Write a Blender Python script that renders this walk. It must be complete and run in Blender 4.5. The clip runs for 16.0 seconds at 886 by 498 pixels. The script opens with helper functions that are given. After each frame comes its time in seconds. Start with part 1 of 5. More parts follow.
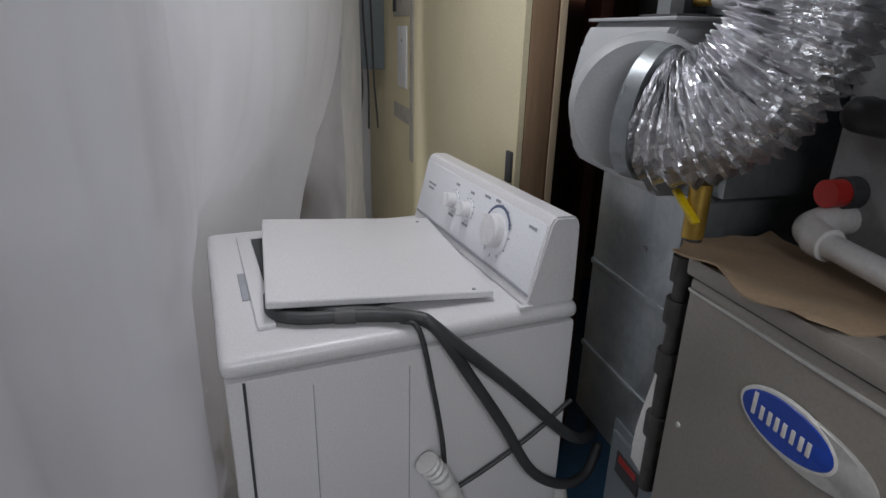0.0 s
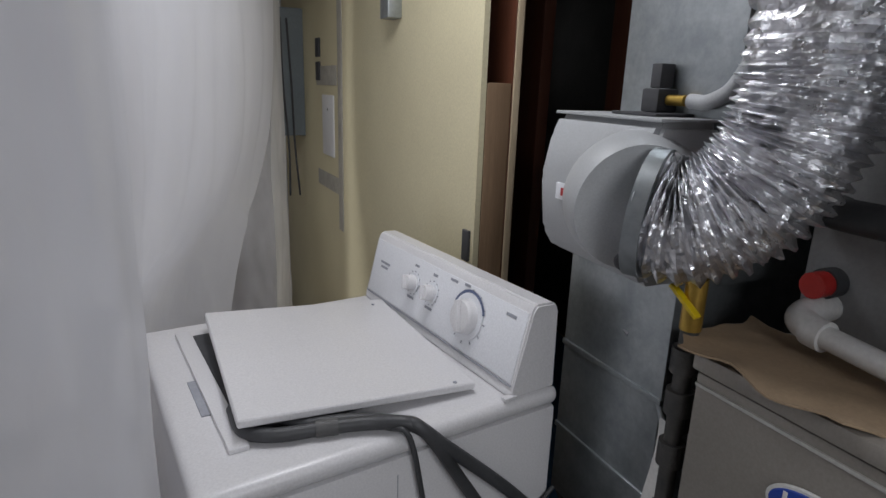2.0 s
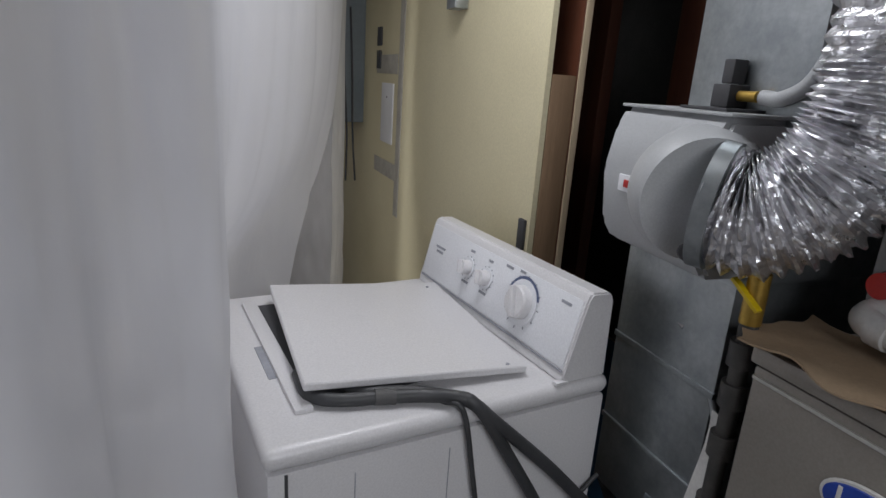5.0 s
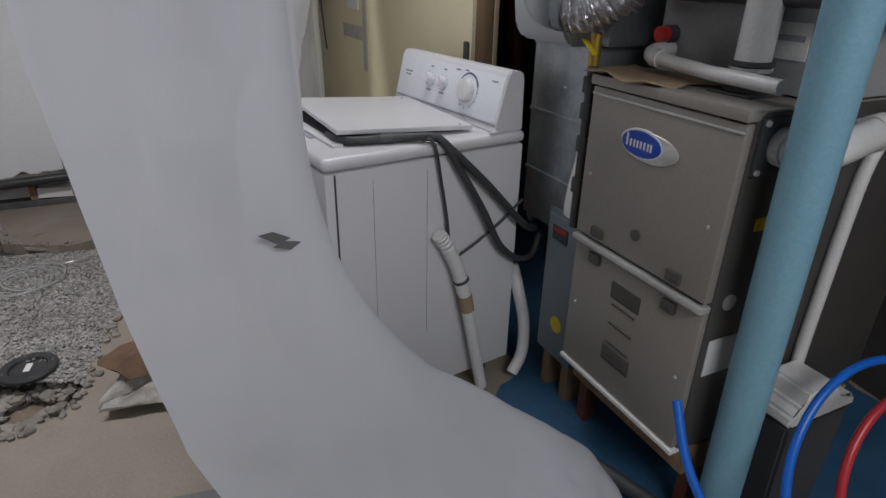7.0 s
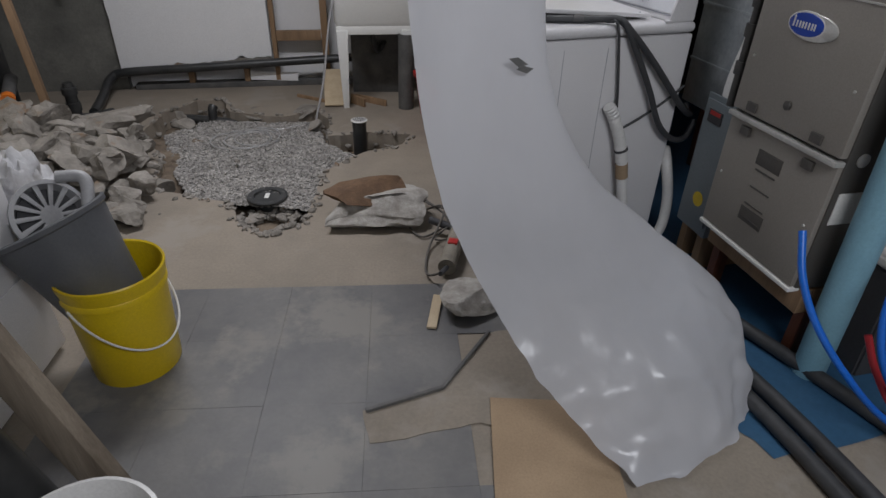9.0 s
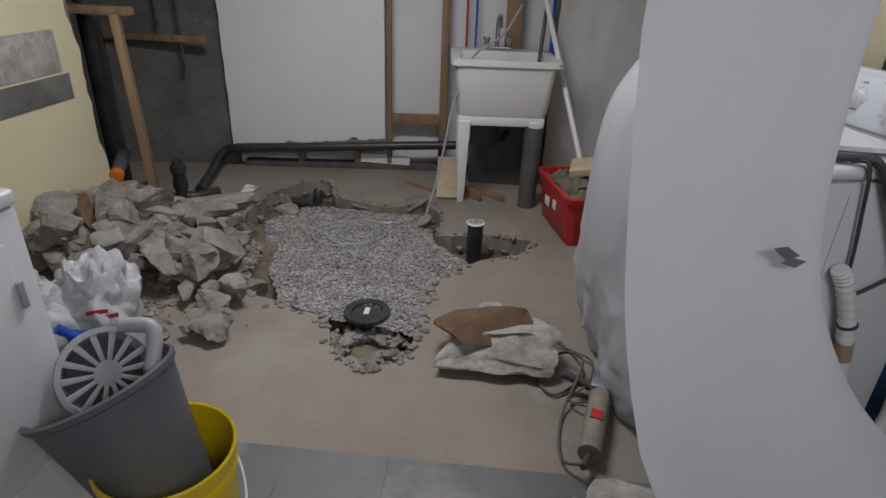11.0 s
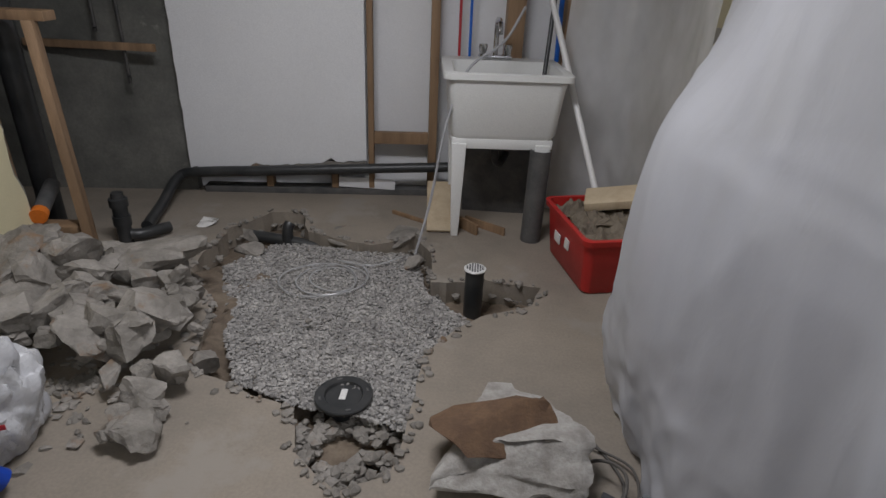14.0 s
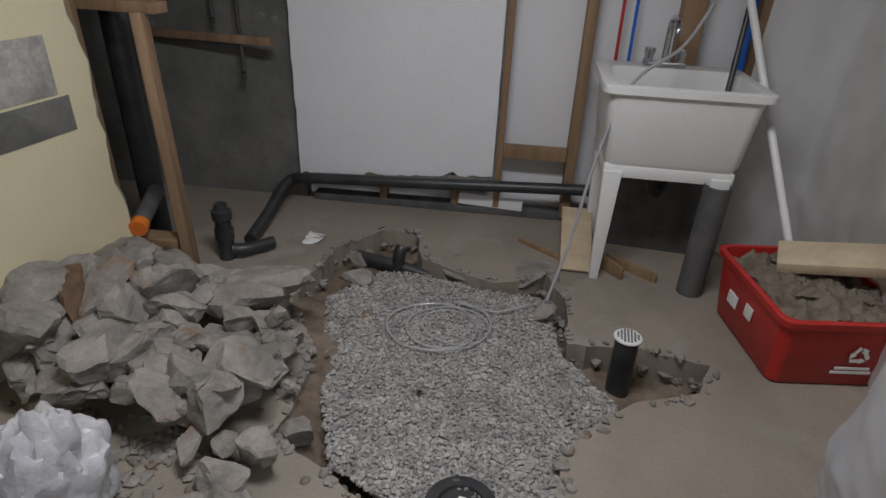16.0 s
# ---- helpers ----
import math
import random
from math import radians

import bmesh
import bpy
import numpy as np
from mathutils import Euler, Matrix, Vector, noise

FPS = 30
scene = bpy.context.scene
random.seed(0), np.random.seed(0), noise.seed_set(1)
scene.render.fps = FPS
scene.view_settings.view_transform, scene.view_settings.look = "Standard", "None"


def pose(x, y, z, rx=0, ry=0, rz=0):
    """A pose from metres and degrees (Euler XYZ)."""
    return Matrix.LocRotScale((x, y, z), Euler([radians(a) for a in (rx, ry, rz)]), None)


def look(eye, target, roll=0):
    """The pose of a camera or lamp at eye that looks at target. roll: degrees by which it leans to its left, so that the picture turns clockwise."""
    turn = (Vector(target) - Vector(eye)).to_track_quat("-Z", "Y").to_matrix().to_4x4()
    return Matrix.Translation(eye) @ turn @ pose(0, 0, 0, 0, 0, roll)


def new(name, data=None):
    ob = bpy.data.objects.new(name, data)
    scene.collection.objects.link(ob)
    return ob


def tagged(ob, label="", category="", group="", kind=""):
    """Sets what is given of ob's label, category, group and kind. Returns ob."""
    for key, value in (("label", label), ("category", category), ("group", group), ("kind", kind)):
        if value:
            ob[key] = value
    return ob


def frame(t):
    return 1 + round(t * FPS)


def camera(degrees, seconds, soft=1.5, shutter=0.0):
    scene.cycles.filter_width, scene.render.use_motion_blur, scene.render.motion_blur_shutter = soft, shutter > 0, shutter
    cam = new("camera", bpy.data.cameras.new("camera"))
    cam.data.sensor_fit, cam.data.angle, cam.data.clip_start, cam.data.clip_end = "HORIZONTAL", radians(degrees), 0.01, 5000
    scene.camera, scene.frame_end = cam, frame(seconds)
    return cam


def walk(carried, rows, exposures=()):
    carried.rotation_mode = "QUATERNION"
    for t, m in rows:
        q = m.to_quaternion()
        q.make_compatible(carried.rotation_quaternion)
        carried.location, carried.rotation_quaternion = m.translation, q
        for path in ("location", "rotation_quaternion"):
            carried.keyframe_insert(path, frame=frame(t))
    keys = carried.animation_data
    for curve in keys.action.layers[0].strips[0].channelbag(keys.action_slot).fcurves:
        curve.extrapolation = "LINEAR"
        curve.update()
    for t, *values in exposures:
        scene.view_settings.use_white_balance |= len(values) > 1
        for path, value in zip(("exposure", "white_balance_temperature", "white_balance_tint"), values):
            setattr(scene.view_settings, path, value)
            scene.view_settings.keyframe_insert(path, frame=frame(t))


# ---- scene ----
cam = camera(74.5, 16.0)
PATH = [
    (0, (-0.039, 0.173, 1.443), (0.2, 2.031, 0.742), 1.5),
    (0.5, (-0.015, 0.187, 1.482), (0.276, 2.053, 0.824), 1.7),
    (1, (-0.006, 0.2, 1.496), (0.372, 2.065, 0.88), 1.9),
    (1.5, (-0.078, 0.224, 1.506), (0.4, 2.082, 0.942), 2.3),
    (2, (-0.171, 0.267, 1.503), (0.404, 2.108, 0.972), 2.0),
    (2.5, (-0.241, 0.281, 1.507), (0.404, 2.102, 0.988), 1.8),
    (3, (-0.275, 0.294, 1.508), (0.361, 2.119, 0.995), 1.4),
    (3.2, (-0.282, 0.295, 1.51), (0.316, 2.134, 1.0), 1.5),
    (5.3, (-0.183, 0.203, 1.48), (0.233, 2.07, 0.894), 3.4),
    (5.5, (-0.165, 0.148, 1.458), (0.243, 2.007, 0.845), 2.3),
    (6, (-0.255, -0.014, 1.407), (0.212, 1.813, 0.74), 1.8),
    (6.5, (-0.339, -0.204, 1.422), (0.163, 1.581, 0.674), 1.8),
    (7, (-0.421, -0.477, 1.383), (0.121, 1.247, 0.526), 1.1),
    (7.5, (-0.535, -0.638, 1.368), (0.038, 1.017, 0.401), 1.2),
    (8, (-0.626, -0.815, 1.367), (-0.168, 0.828, 0.322), 1.5),
    (8.5, (-0.635, -0.983, 1.327), (-0.351, 0.684, 0.259), 1.4),
    (9, (-0.728, -0.971, 1.327), (-0.578, 0.723, 0.274), 1.6),
    (9.5, (-0.845, -0.847, 1.355), (-0.834, 0.888, 0.359), 1.3),
    (9.7, (-0.897, -0.786, 1.354), (-0.937, 0.964, 0.386), 1.6),
    (11.8, (-0.909, -0.253, 1.371), (-1.054, 1.546, 0.509), 2.4),
    (12, (-0.916, -0.241, 1.379), (-1.041, 1.563, 0.525), 2.4),
    (12.5, (-0.952, -0.22, 1.378), (-1.007, 1.595, 0.538), 2.5),
    (13, (-0.998, -0.175, 1.365), (-0.992, 1.639, 0.522), 2.5),
    (13.5, (-1.001, -0.064, 1.35), (-1.027, 1.741, 0.488), 2.5),
    (14, (-0.988, 0.165, 1.339), (-1.077, 1.958, 0.456), 2.5),
    (14.5, (-1.05, 0.323, 1.322), (-1.176, 2.098, 0.411), 2.5),
    (15, (-1.215, 0.515, 1.342), (-1.404, 2.279, 0.419), 2.5),
    (15.5, (-1.259, 0.62, 1.347), (-1.546, 2.358, 0.401), 2.5),
    (16, (-1.216, 0.668, 1.339), (-1.622, 2.386, 0.399), 2.4),
]
walk(cam, [(t, look(eye, target, roll)) for t, eye, target, roll in PATH],
     exposures=((0.0, 0.0), (16.0, 0.0)))

# ---- light ----
world = bpy.data.worlds.new("world")
scene.world = world
world.use_nodes = True
world.node_tree.nodes["Background"].inputs[0].default_value = (0.6, 0.7, 0.9, 1)
world.node_tree.nodes["Background"].inputs[1].default_value = 0.05


def area_lamp(name, eye, target, sx, sy, watts, colour):
    d = bpy.data.lights.new(name, "AREA")
    d.shape, d.size, d.size_y, d.energy, d.color = "RECTANGLE", sx, sy, watts, colour
    ob = new(name, d)
    ob.matrix_basis = look(eye, target)
    return ob


area_lamp("lamp_over_dig", (-1.5, 1.7, 2.2), (-1.5, 1.7, 0), 0.9, 0.3, 34, (0.94, 0.945, 1.0))
area_lamp("lamp_by_door", (0.15, -1.35, 2.2), (0.1, -1.0, 0), 1.2, 0.6, 35, (0.92, 0.945, 1.0))
# added fill with no known fixture, lifts the curtain and cream wall
area_lamp("fill_over_washer", (0.0, 1.36, 2.2), (0.02, 1.36, 0), 0.6, 0.3, 7.5, (0.93, 0.945, 1.0))


# ---- materials ----
def mat(name, a, b=None, rough=0.6, metal=0.0, scale=8.0, fine=120.0, bump=0.1, spots=None, spot_at=0.62, detail=6.0, spot_scale=2.5, world=False):
    """A painted or raw surface: two tones mixed at a coarse and a fine scale, stains, fine relief."""
    m = bpy.data.materials.new(name)
    m.use_nodes = True
    nt = m.node_tree
    bs = nt.nodes["Principled BSDF"]
    b = b or tuple(c * 0.82 for c in a)
    tc, geo = nt.nodes.new("ShaderNodeTexCoord"), nt.nodes.new("ShaderNodeNewGeometry")

    def tex(sc, det=detail, ro=0.6):
        n = nt.nodes.new("ShaderNodeTexNoise")
        n.inputs["Scale"].default_value, n.inputs["Detail"].default_value, n.inputs["Roughness"].default_value = sc, det, ro
        nt.links.new(geo.outputs["Position"] if world else tc.outputs["Object"], n.inputs["Vector"])
        return n

    def mix(fac, c1, c2):
        n = nt.nodes.new("ShaderNodeMix")
        n.data_type = "RGBA"
        for sock, v in ((n.inputs[0], fac), (n.inputs[6], c1), (n.inputs[7], c2)):
            if isinstance(v, tuple):
                sock.default_value = (*v, 1)
            elif isinstance(v, float):
                sock.default_value = v
            else:
                nt.links.new(v, sock)
        return n.outputs[2]

    def ramp(src, lo, hi):
        n = nt.nodes.new("ShaderNodeMapRange")
        n.inputs[1].default_value, n.inputs[2].default_value = lo, hi
        nt.links.new(src, n.inputs[0])
        return n.outputs[0]
    coarse, fineness = tex(scale), tex(fine, 3)
    col = mix(ramp(coarse.outputs[0], 0.35, 0.65), a, b)
    col = mix(ramp(fineness.outputs[0], 0.3, 0.75), col, mix(0.35, col, tuple(c * 0.6 for c in b)))
    if spots:
        col = mix(ramp(tex(spot_scale, 8, 0.65).outputs[0], spot_at, spot_at + 0.08), col, spots)
    nt.links.new(col, bs.inputs["Base Color"])
    bs.inputs["Metallic"].default_value = metal
    nt.links.new(ramp(coarse.outputs[0], 0.2, 0.8), bs.inputs["Roughness"])
    r = nt.nodes.new("ShaderNodeMapRange")
    r.inputs[3].default_value, r.inputs[4].default_value = max(0.03, rough - 0.1), min(1, rough + 0.1)
    nt.links.new(coarse.outputs[0], r.inputs[0])
    nt.links.new(r.outputs[0], bs.inputs["Roughness"])
    if bump:
        bp = nt.nodes.new("ShaderNodeBump")
        bp.inputs["Strength"].default_value, bp.inputs["Distance"].default_value = min(1, bump * 3), 0.004
        add = nt.nodes.new("ShaderNodeMath")
        nt.links.new(fineness.outputs[0], add.inputs[0])
        nt.links.new(coarse.outputs[0], add.inputs[1])
        nt.links.new(add.outputs[0], bp.inputs["Height"])
        nt.links.new(bp.outputs[0], bs.inputs["Normal"])
    return m


def wood_mat(name, a, b, stretch=(30, 30, 2), rough=0.7):
    m = mat(name, a, b, rough, scale=3, fine=60, bump=0.08)
    nt = m.node_tree
    tc = next(n for n in nt.nodes if n.type == "TEX_COORD")
    mp = nt.nodes.new("ShaderNodeMapping")
    mp.inputs["Scale"].default_value = [s / 6 for s in stretch]
    for n in nt.nodes:
        if n.type == "TEX_NOISE":
            nt.links.new(mp.outputs[0], n.inputs["Vector"])
    nt.links.new(tc.outputs["Object"], mp.inputs["Vector"])
    return m


def film_mat(name, colour, clear, gloss):
    """Thin milky polyethylene sheet: scatters on both sides, lets some through."""
    m = bpy.data.materials.new(name)
    m.use_nodes = True
    nt = m.node_tree
    out = nt.nodes["Material Output"]
    nt.nodes.remove(nt.nodes["Principled BSDF"])
    dif, trl, tra, glo = (nt.nodes.new(k) for k in ("ShaderNodeBsdfDiffuse", "ShaderNodeBsdfTranslucent", "ShaderNodeBsdfTransparent", "ShaderNodeBsdfGlossy"))
    for n in (dif, trl):
        n.inputs[0].default_value = (*colour, 1)
    glo.inputs["Roughness"].default_value = 0.22
    tc = nt.nodes.new("ShaderNodeTexCoord")
    noise_a = nt.nodes.new("ShaderNodeTexNoise")
    noise_a.inputs["Scale"].default_value, noise_a.inputs["Detail"].default_value = 5, 5
    mp = nt.nodes.new("ShaderNodeMapping")
    mp.inputs["Scale"].default_value = (1.0, 1.0, 0.6)
    nt.links.new(tc.outputs["Object"], mp.inputs["Vector"])
    nt.links.new(mp.outputs[0], noise_a.inputs["Vector"])
    bp = nt.nodes.new("ShaderNodeBump")
    bp.inputs["Strength"].default_value, bp.inputs["Distance"].default_value = 0.24, 0.02
    fine = nt.nodes.new("ShaderNodeTexNoise")
    fine.inputs["Scale"].default_value, fine.inputs["Detail"].default_value, fine.inputs["Distortion"].default_value = 16, 3, 0.6
    nt.links.new(mp.outputs[0], fine.inputs["Vector"])
    both = nt.nodes.new("ShaderNodeMath")
    both.operation, both.inputs[1].default_value = "MULTIPLY_ADD", 0.3
    nt.links.new(fine.outputs[0], both.inputs[0])
    nt.links.new(noise_a.outputs[0], both.inputs[2])
    nt.links.new(both.outputs[0], bp.inputs["Height"])
    for n in (dif, trl, glo):
        nt.links.new(bp.outputs[0], n.inputs["Normal"])

    def blend(fac, s1, s2):
        n = nt.nodes.new("ShaderNodeMixShader")
        if isinstance(fac, float):
            n.inputs[0].default_value = fac
        else:
            nt.links.new(fac, n.inputs[0])
        nt.links.new(s1, n.inputs[1])
        nt.links.new(s2, n.inputs[2])
        return n.outputs[0]
    mr = nt.nodes.new("ShaderNodeMapRange")
    mr.inputs[1].default_value, mr.inputs[2].default_value = 0.3, 0.7
    mr.inputs[3].default_value, mr.inputs[4].default_value = clear * 0.5, clear * 1.5
    nt.links.new(noise_a.outputs[0], mr.inputs[0])
    s = blend(0.38, dif.outputs[0], trl.outputs[0])
    s = blend(mr.outputs[0], s, tra.outputs[0])
    fr = nt.nodes.new("ShaderNodeLayerWeight")
    fr.inputs["Blend"].default_value = 0.22
    mul = nt.nodes.new("ShaderNodeMath")
    mul.operation = "MULTIPLY_ADD"
    mul.inputs[2].default_value = 0.05 * gloss
    mul.inputs[1].default_value = 0.3 * gloss
    nt.links.new(fr.outputs["Facing"], mul.inputs[0])
    s = blend(mul.outputs[0], s, glo.outputs[0])
    nt.links.new(s, out.inputs[0])
    return m


M_conc = mat("concrete_floor", (0.30, 0.255, 0.205), (0.225, 0.195, 0.16), 0.8, scale=2.2, fine=90, bump=0.08, spots=(0.27, 0.24, 0.205), spot_at=0.55)
M_tile = mat("dusty_tile", (0.10, 0.10, 0.105), (0.17, 0.165, 0.16), 0.5, scale=3.5, fine=70, bump=0.05, spots=(0.19, 0.18, 0.165), spot_at=0.52, world=True)
M_blue = mat("blue_floor_paint", (0.045, 0.12, 0.22), (0.03, 0.09, 0.17), 0.45, scale=3, fine=60, bump=0.06, spots=(0.12, 0.16, 0.2), spot_at=0.66)
M_soil = mat("wet_soil", (0.21, 0.165, 0.12), (0.12, 0.09, 0.065), 0.9, scale=12, fine=80, bump=0.33)
M_gravel = mat("pale_gravel", (0.46, 0.44, 0.42), (0.30, 0.29, 0.28), 0.85, scale=9, fine=150, bump=0.2, spots=(0.24, 0.21, 0.18), spot_at=0.6)
M_rock = mat("broken_concrete", (0.31, 0.285, 0.255), (0.17, 0.155, 0.135), 0.9, scale=9, fine=70, bump=0.33, spots=(0.20, 0.13, 0.08), spot_at=0.60, spot_scale=4)
M_slab = mat("slab_concrete", (0.46, 0.44, 0.41), (0.27, 0.25, 0.225), 0.9, scale=14, fine=70, bump=0.33)
M_mud = mat("brown_mud", (0.17, 0.10, 0.055), (0.11, 0.065, 0.04), 0.9, scale=16, fine=90, bump=0.33)
M_cream = mat("cream_wall_paint", (0.66, 0.60, 0.40), (0.62, 0.56, 0.37), 0.65, scale=3, fine=180, bump=0.03, spots=(0.5, 0.47, 0.36), spot_at=0.68)
M_white = mat("white_drywall", (0.76, 0.76, 0.77), (0.72, 0.72, 0.73), 0.7, scale=2.5, fine=200, bump=0.02)
M_wallc = mat("dark_concrete_wall", (0.19, 0.185, 0.165), (0.10, 0.10, 0.09), 0.85, scale=3, fine=60, bump=0.15, spots=(0.30, 0.29, 0.26), spot_at=0.64)
# near-black base colour stands in for the shade past the furnace
M_shadewall = mat("shade_coloured_wall", (0.06, 0.055, 0.05), (0.04, 0.038, 0.035), 0.9, scale=3, fine=60, bump=0.1)
M_ceil = mat("joist_ceiling", (0.35, 0.30, 0.24), (0.25, 0.2, 0.15), 0.8, scale=4, fine=60)
M_stud = wood_mat("old_stud_wood", (0.33, 0.21, 0.12), (0.20, 0.125, 0.07))
M_pale = wood_mat("pale_wood", (0.55, 0.45, 0.31), (0.46, 0.36, 0.24))
M_dustwood = wood_mat("dusty_worn_wood", (0.36, 0.30, 0.235), (0.17, 0.135, 0.10))
M_redwood = wood_mat("red_brown_wood", (0.16, 0.055, 0.03), (0.10, 0.035, 0.02), rough=0.5)
M_enamel = mat("white_enamel", (0.69, 0.68, 0.69), (0.66, 0.65, 0.66), 0.32, scale=2, fine=250, bump=0.015)
M_panel = mat("white_plastic_panel", (0.78, 0.79, 0.82), (0.76, 0.77, 0.80), 0.4, scale=2, fine=250, bump=0.01)
M_seam = mat("dark_seam", (0.06, 0.06, 0.065), None, 0.7, bump=0)
M_grey = mat("grey_print", (0.35, 0.36, 0.4), None, 0.6, bump=0)
M_hose = mat("black_rubber_hose", (0.035, 0.036, 0.038), (0.055, 0.056, 0.06), 0.5, scale=20, fine=200, bump=0.05)
M_abs = mat("black_plastic_pipe", (0.02, 0.022, 0.023), (0.045, 0.045, 0.045), 0.4, scale=9, fine=120, bump=0.04)
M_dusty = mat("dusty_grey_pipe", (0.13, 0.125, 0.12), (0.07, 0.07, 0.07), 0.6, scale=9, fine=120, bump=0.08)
M_taupe = mat("taupe_furnace_enamel", (0.31, 0.285, 0.255), (0.29, 0.265, 0.235), 0.38, metal=0.25, scale=3, fine=220, bump=0.02)
M_furnside = mat("furnace_side_steel", (0.12, 0.11, 0.1), (0.09, 0.085, 0.08), 0.45, metal=0.4, scale=3, fine=200, bump=0.02)
M_galv = mat("galvanised_steel", (0.46, 0.49, 0.50), (0.34, 0.37, 0.385), 0.38, metal=0.85, scale=14, fine=80, bump=0.03)
M_foil = mat("aluminium_foil_duct", (0.86, 0.86, 0.88), (0.78, 0.78, 0.81), 0.3, metal=1.0, scale=30, fine=140, bump=0.2)
M_humid = mat("grey_humidifier_plastic", (0.43, 0.44, 0.45), (0.41, 0.42, 0.43), 0.45, scale=3, fine=300, bump=0.02)
M_bluegrey = mat("blue_grey_cabinet", (0.20, 0.23, 0.25), (0.17, 0.2, 0.22), 0.45, scale=3, fine=150, bump=0.02)
M_coil = mat("grey_painted_steel", (0.34, 0.34, 0.34), (0.28, 0.28, 0.285), 0.5, scale=4, fine=150, bump=0.02, spots=(0.22, 0.22, 0.22), spot_at=0.64)
M_glow = mat("window_daylight", (0.9, 0.9, 0.9), None, 0.5, bump=0)
M_glow.node_tree.nodes["Principled BSDF"].inputs["Emission Color"].default_value = (0.9, 0.95, 1, 1)
M_glow.node_tree.nodes["Principled BSDF"].inputs["Emission Strength"].default_value = 1.2
M_card = mat("brown_cardboard", (0.36, 0.26, 0.165), (0.31, 0.22, 0.14), 0.85, scale=5, fine=150, bump=0.05)
M_pvc = mat("white_pvc", (0.72, 0.71, 0.70), (0.66, 0.65, 0.63), 0.35, scale=4, fine=150, bump=0.01)
M_tub = mat("white_tub_plastic", (0.74, 0.74, 0.72), (0.70, 0.70, 0.68), 0.4, scale=3, fine=200, bump=0.02)
M_post = mat("light_blue_paint", (0.22, 0.42, 0.52), (0.20, 0.38, 0.48), 0.45, scale=5, fine=120, bump=0.04)
M_bluepex = mat("blue_tube", (0.01, 0.14, 0.62), None, 0.35, bump=0)
M_redpex = mat("red_tube", (0.5, 0.03, 0.04), None, 0.35, bump=0)
M_logo = mat("blue_badge", (0.01, 0.06, 0.42), None, 0.35, bump=0)
M_silver = mat("silver_badge", (0.62, 0.61, 0.58), None, 0.3, metal=0.4, bump=0)
M_red = mat("red_plastic", (0.50, 0.025, 0.02), (0.42, 0.02, 0.018), 0.4, scale=5, fine=150, bump=0.02, spots=(0.45, 0.2, 0.15), spot_at=0.68)
M_yellow = mat("yellow_plastic", (0.72, 0.52, 0.01), (0.66, 0.46, 0.01), 0.35, scale=5, fine=150, bump=0.01)
M_mop = mat("grey_bucket_plastic", (0.115, 0.12, 0.13), (0.09, 0.095, 0.105), 0.45, scale=5, fine=150, bump=0.02)
M_wring = mat("pale_grey_plastic", (0.36, 0.36, 0.37), (0.32, 0.32, 0.33), 0.45, scale=5, fine=150, bump=0.02)
M_brass = mat("brass", (0.55, 0.36, 0.08), None, 0.35, metal=0.8, bump=0)
M_copper = mat("copper", (0.55, 0.24, 0.13), None, 0.4, metal=0.8, bump=0)
M_iron = mat("black_iron_pipe", (0.05, 0.05, 0.05), (0.09, 0.085, 0.08), 0.5, metal=0.3, scale=20, bump=0.1)
M_chrome = mat("chrome", (0.75, 0.75, 0.77), None, 0.12, metal=1.0, bump=0)
M_orange = mat("orange_cap", (0.75, 0.19, 0.02), None, 0.5, bump=0)
M_paper = mat("paper", (0.72, 0.71, 0.68), (0.66, 0.65, 0.63), 0.8, bump=0.02)
M_bag = mat("white_bag_plastic", (0.52, 0.52, 0.53), (0.46, 0.46, 0.48), 0.3, scale=14, fine=60, bump=0.3)
M_tear = mat("grey_tear_fill", (0.17, 0.17, 0.165), (0.13, 0.13, 0.13), 0.5, scale=20, bump=0.1)
M_film = film_mat("milky_plastic_sheet", (0.60, 0.605, 0.64), 0.07, 0.6)
M_vinyl = film_mat("clear_vinyl_tube", (0.6, 0.6, 0.6), 0.5, 1.0)
M_clear = film_mat("clear_plastic_sheet", (0.74, 0.74, 0.75), 0.25, 1.0)
M_tool = mat("dusty_tool_body", (0.30, 0.27, 0.22), (0.2, 0.18, 0.15), 0.7, scale=20, bump=0.15)
M_cord = mat("dusty_cord", (0.11, 0.10, 0.09), None, 0.7, bump=0.05)


# ---- shape helpers ----
def part(name, bm, material, parent=None, label="", world=False, smooth=True):
    if world and parent:
        m = parent.matrix_basis.copy()
        up = parent.parent
        while up:
            m = up.matrix_basis @ m
            up = up.parent
        bm.transform(m.inverted())
    me = bpy.data.meshes.new(name)
    bmesh.ops.recalc_face_normals(bm, faces=bm.faces)
    if smooth:
        for f in bm.faces:
            f.smooth = True
        for e in bm.edges:
            if len(e.link_faces) == 2 and e.calc_face_angle(0) > 0.6:
                e.smooth = False
    bm.to_mesh(me)
    bm.free()
    me.materials.append(material)
    ob = new(name, me)
    ob.parent = parent
    return tagged(ob, label)


def thing(name, label, category, m=None, group=""):
    ob = new(name)
    ob.empty_display_size = 0.05
    ob.matrix_basis = m or Matrix()
    return tagged(ob, label, category, group)


def single(name, bm, material, label, category, group="", kind="", smooth=True):
    return tagged(part(name, bm, material, smooth=smooth), label, category, group, kind)


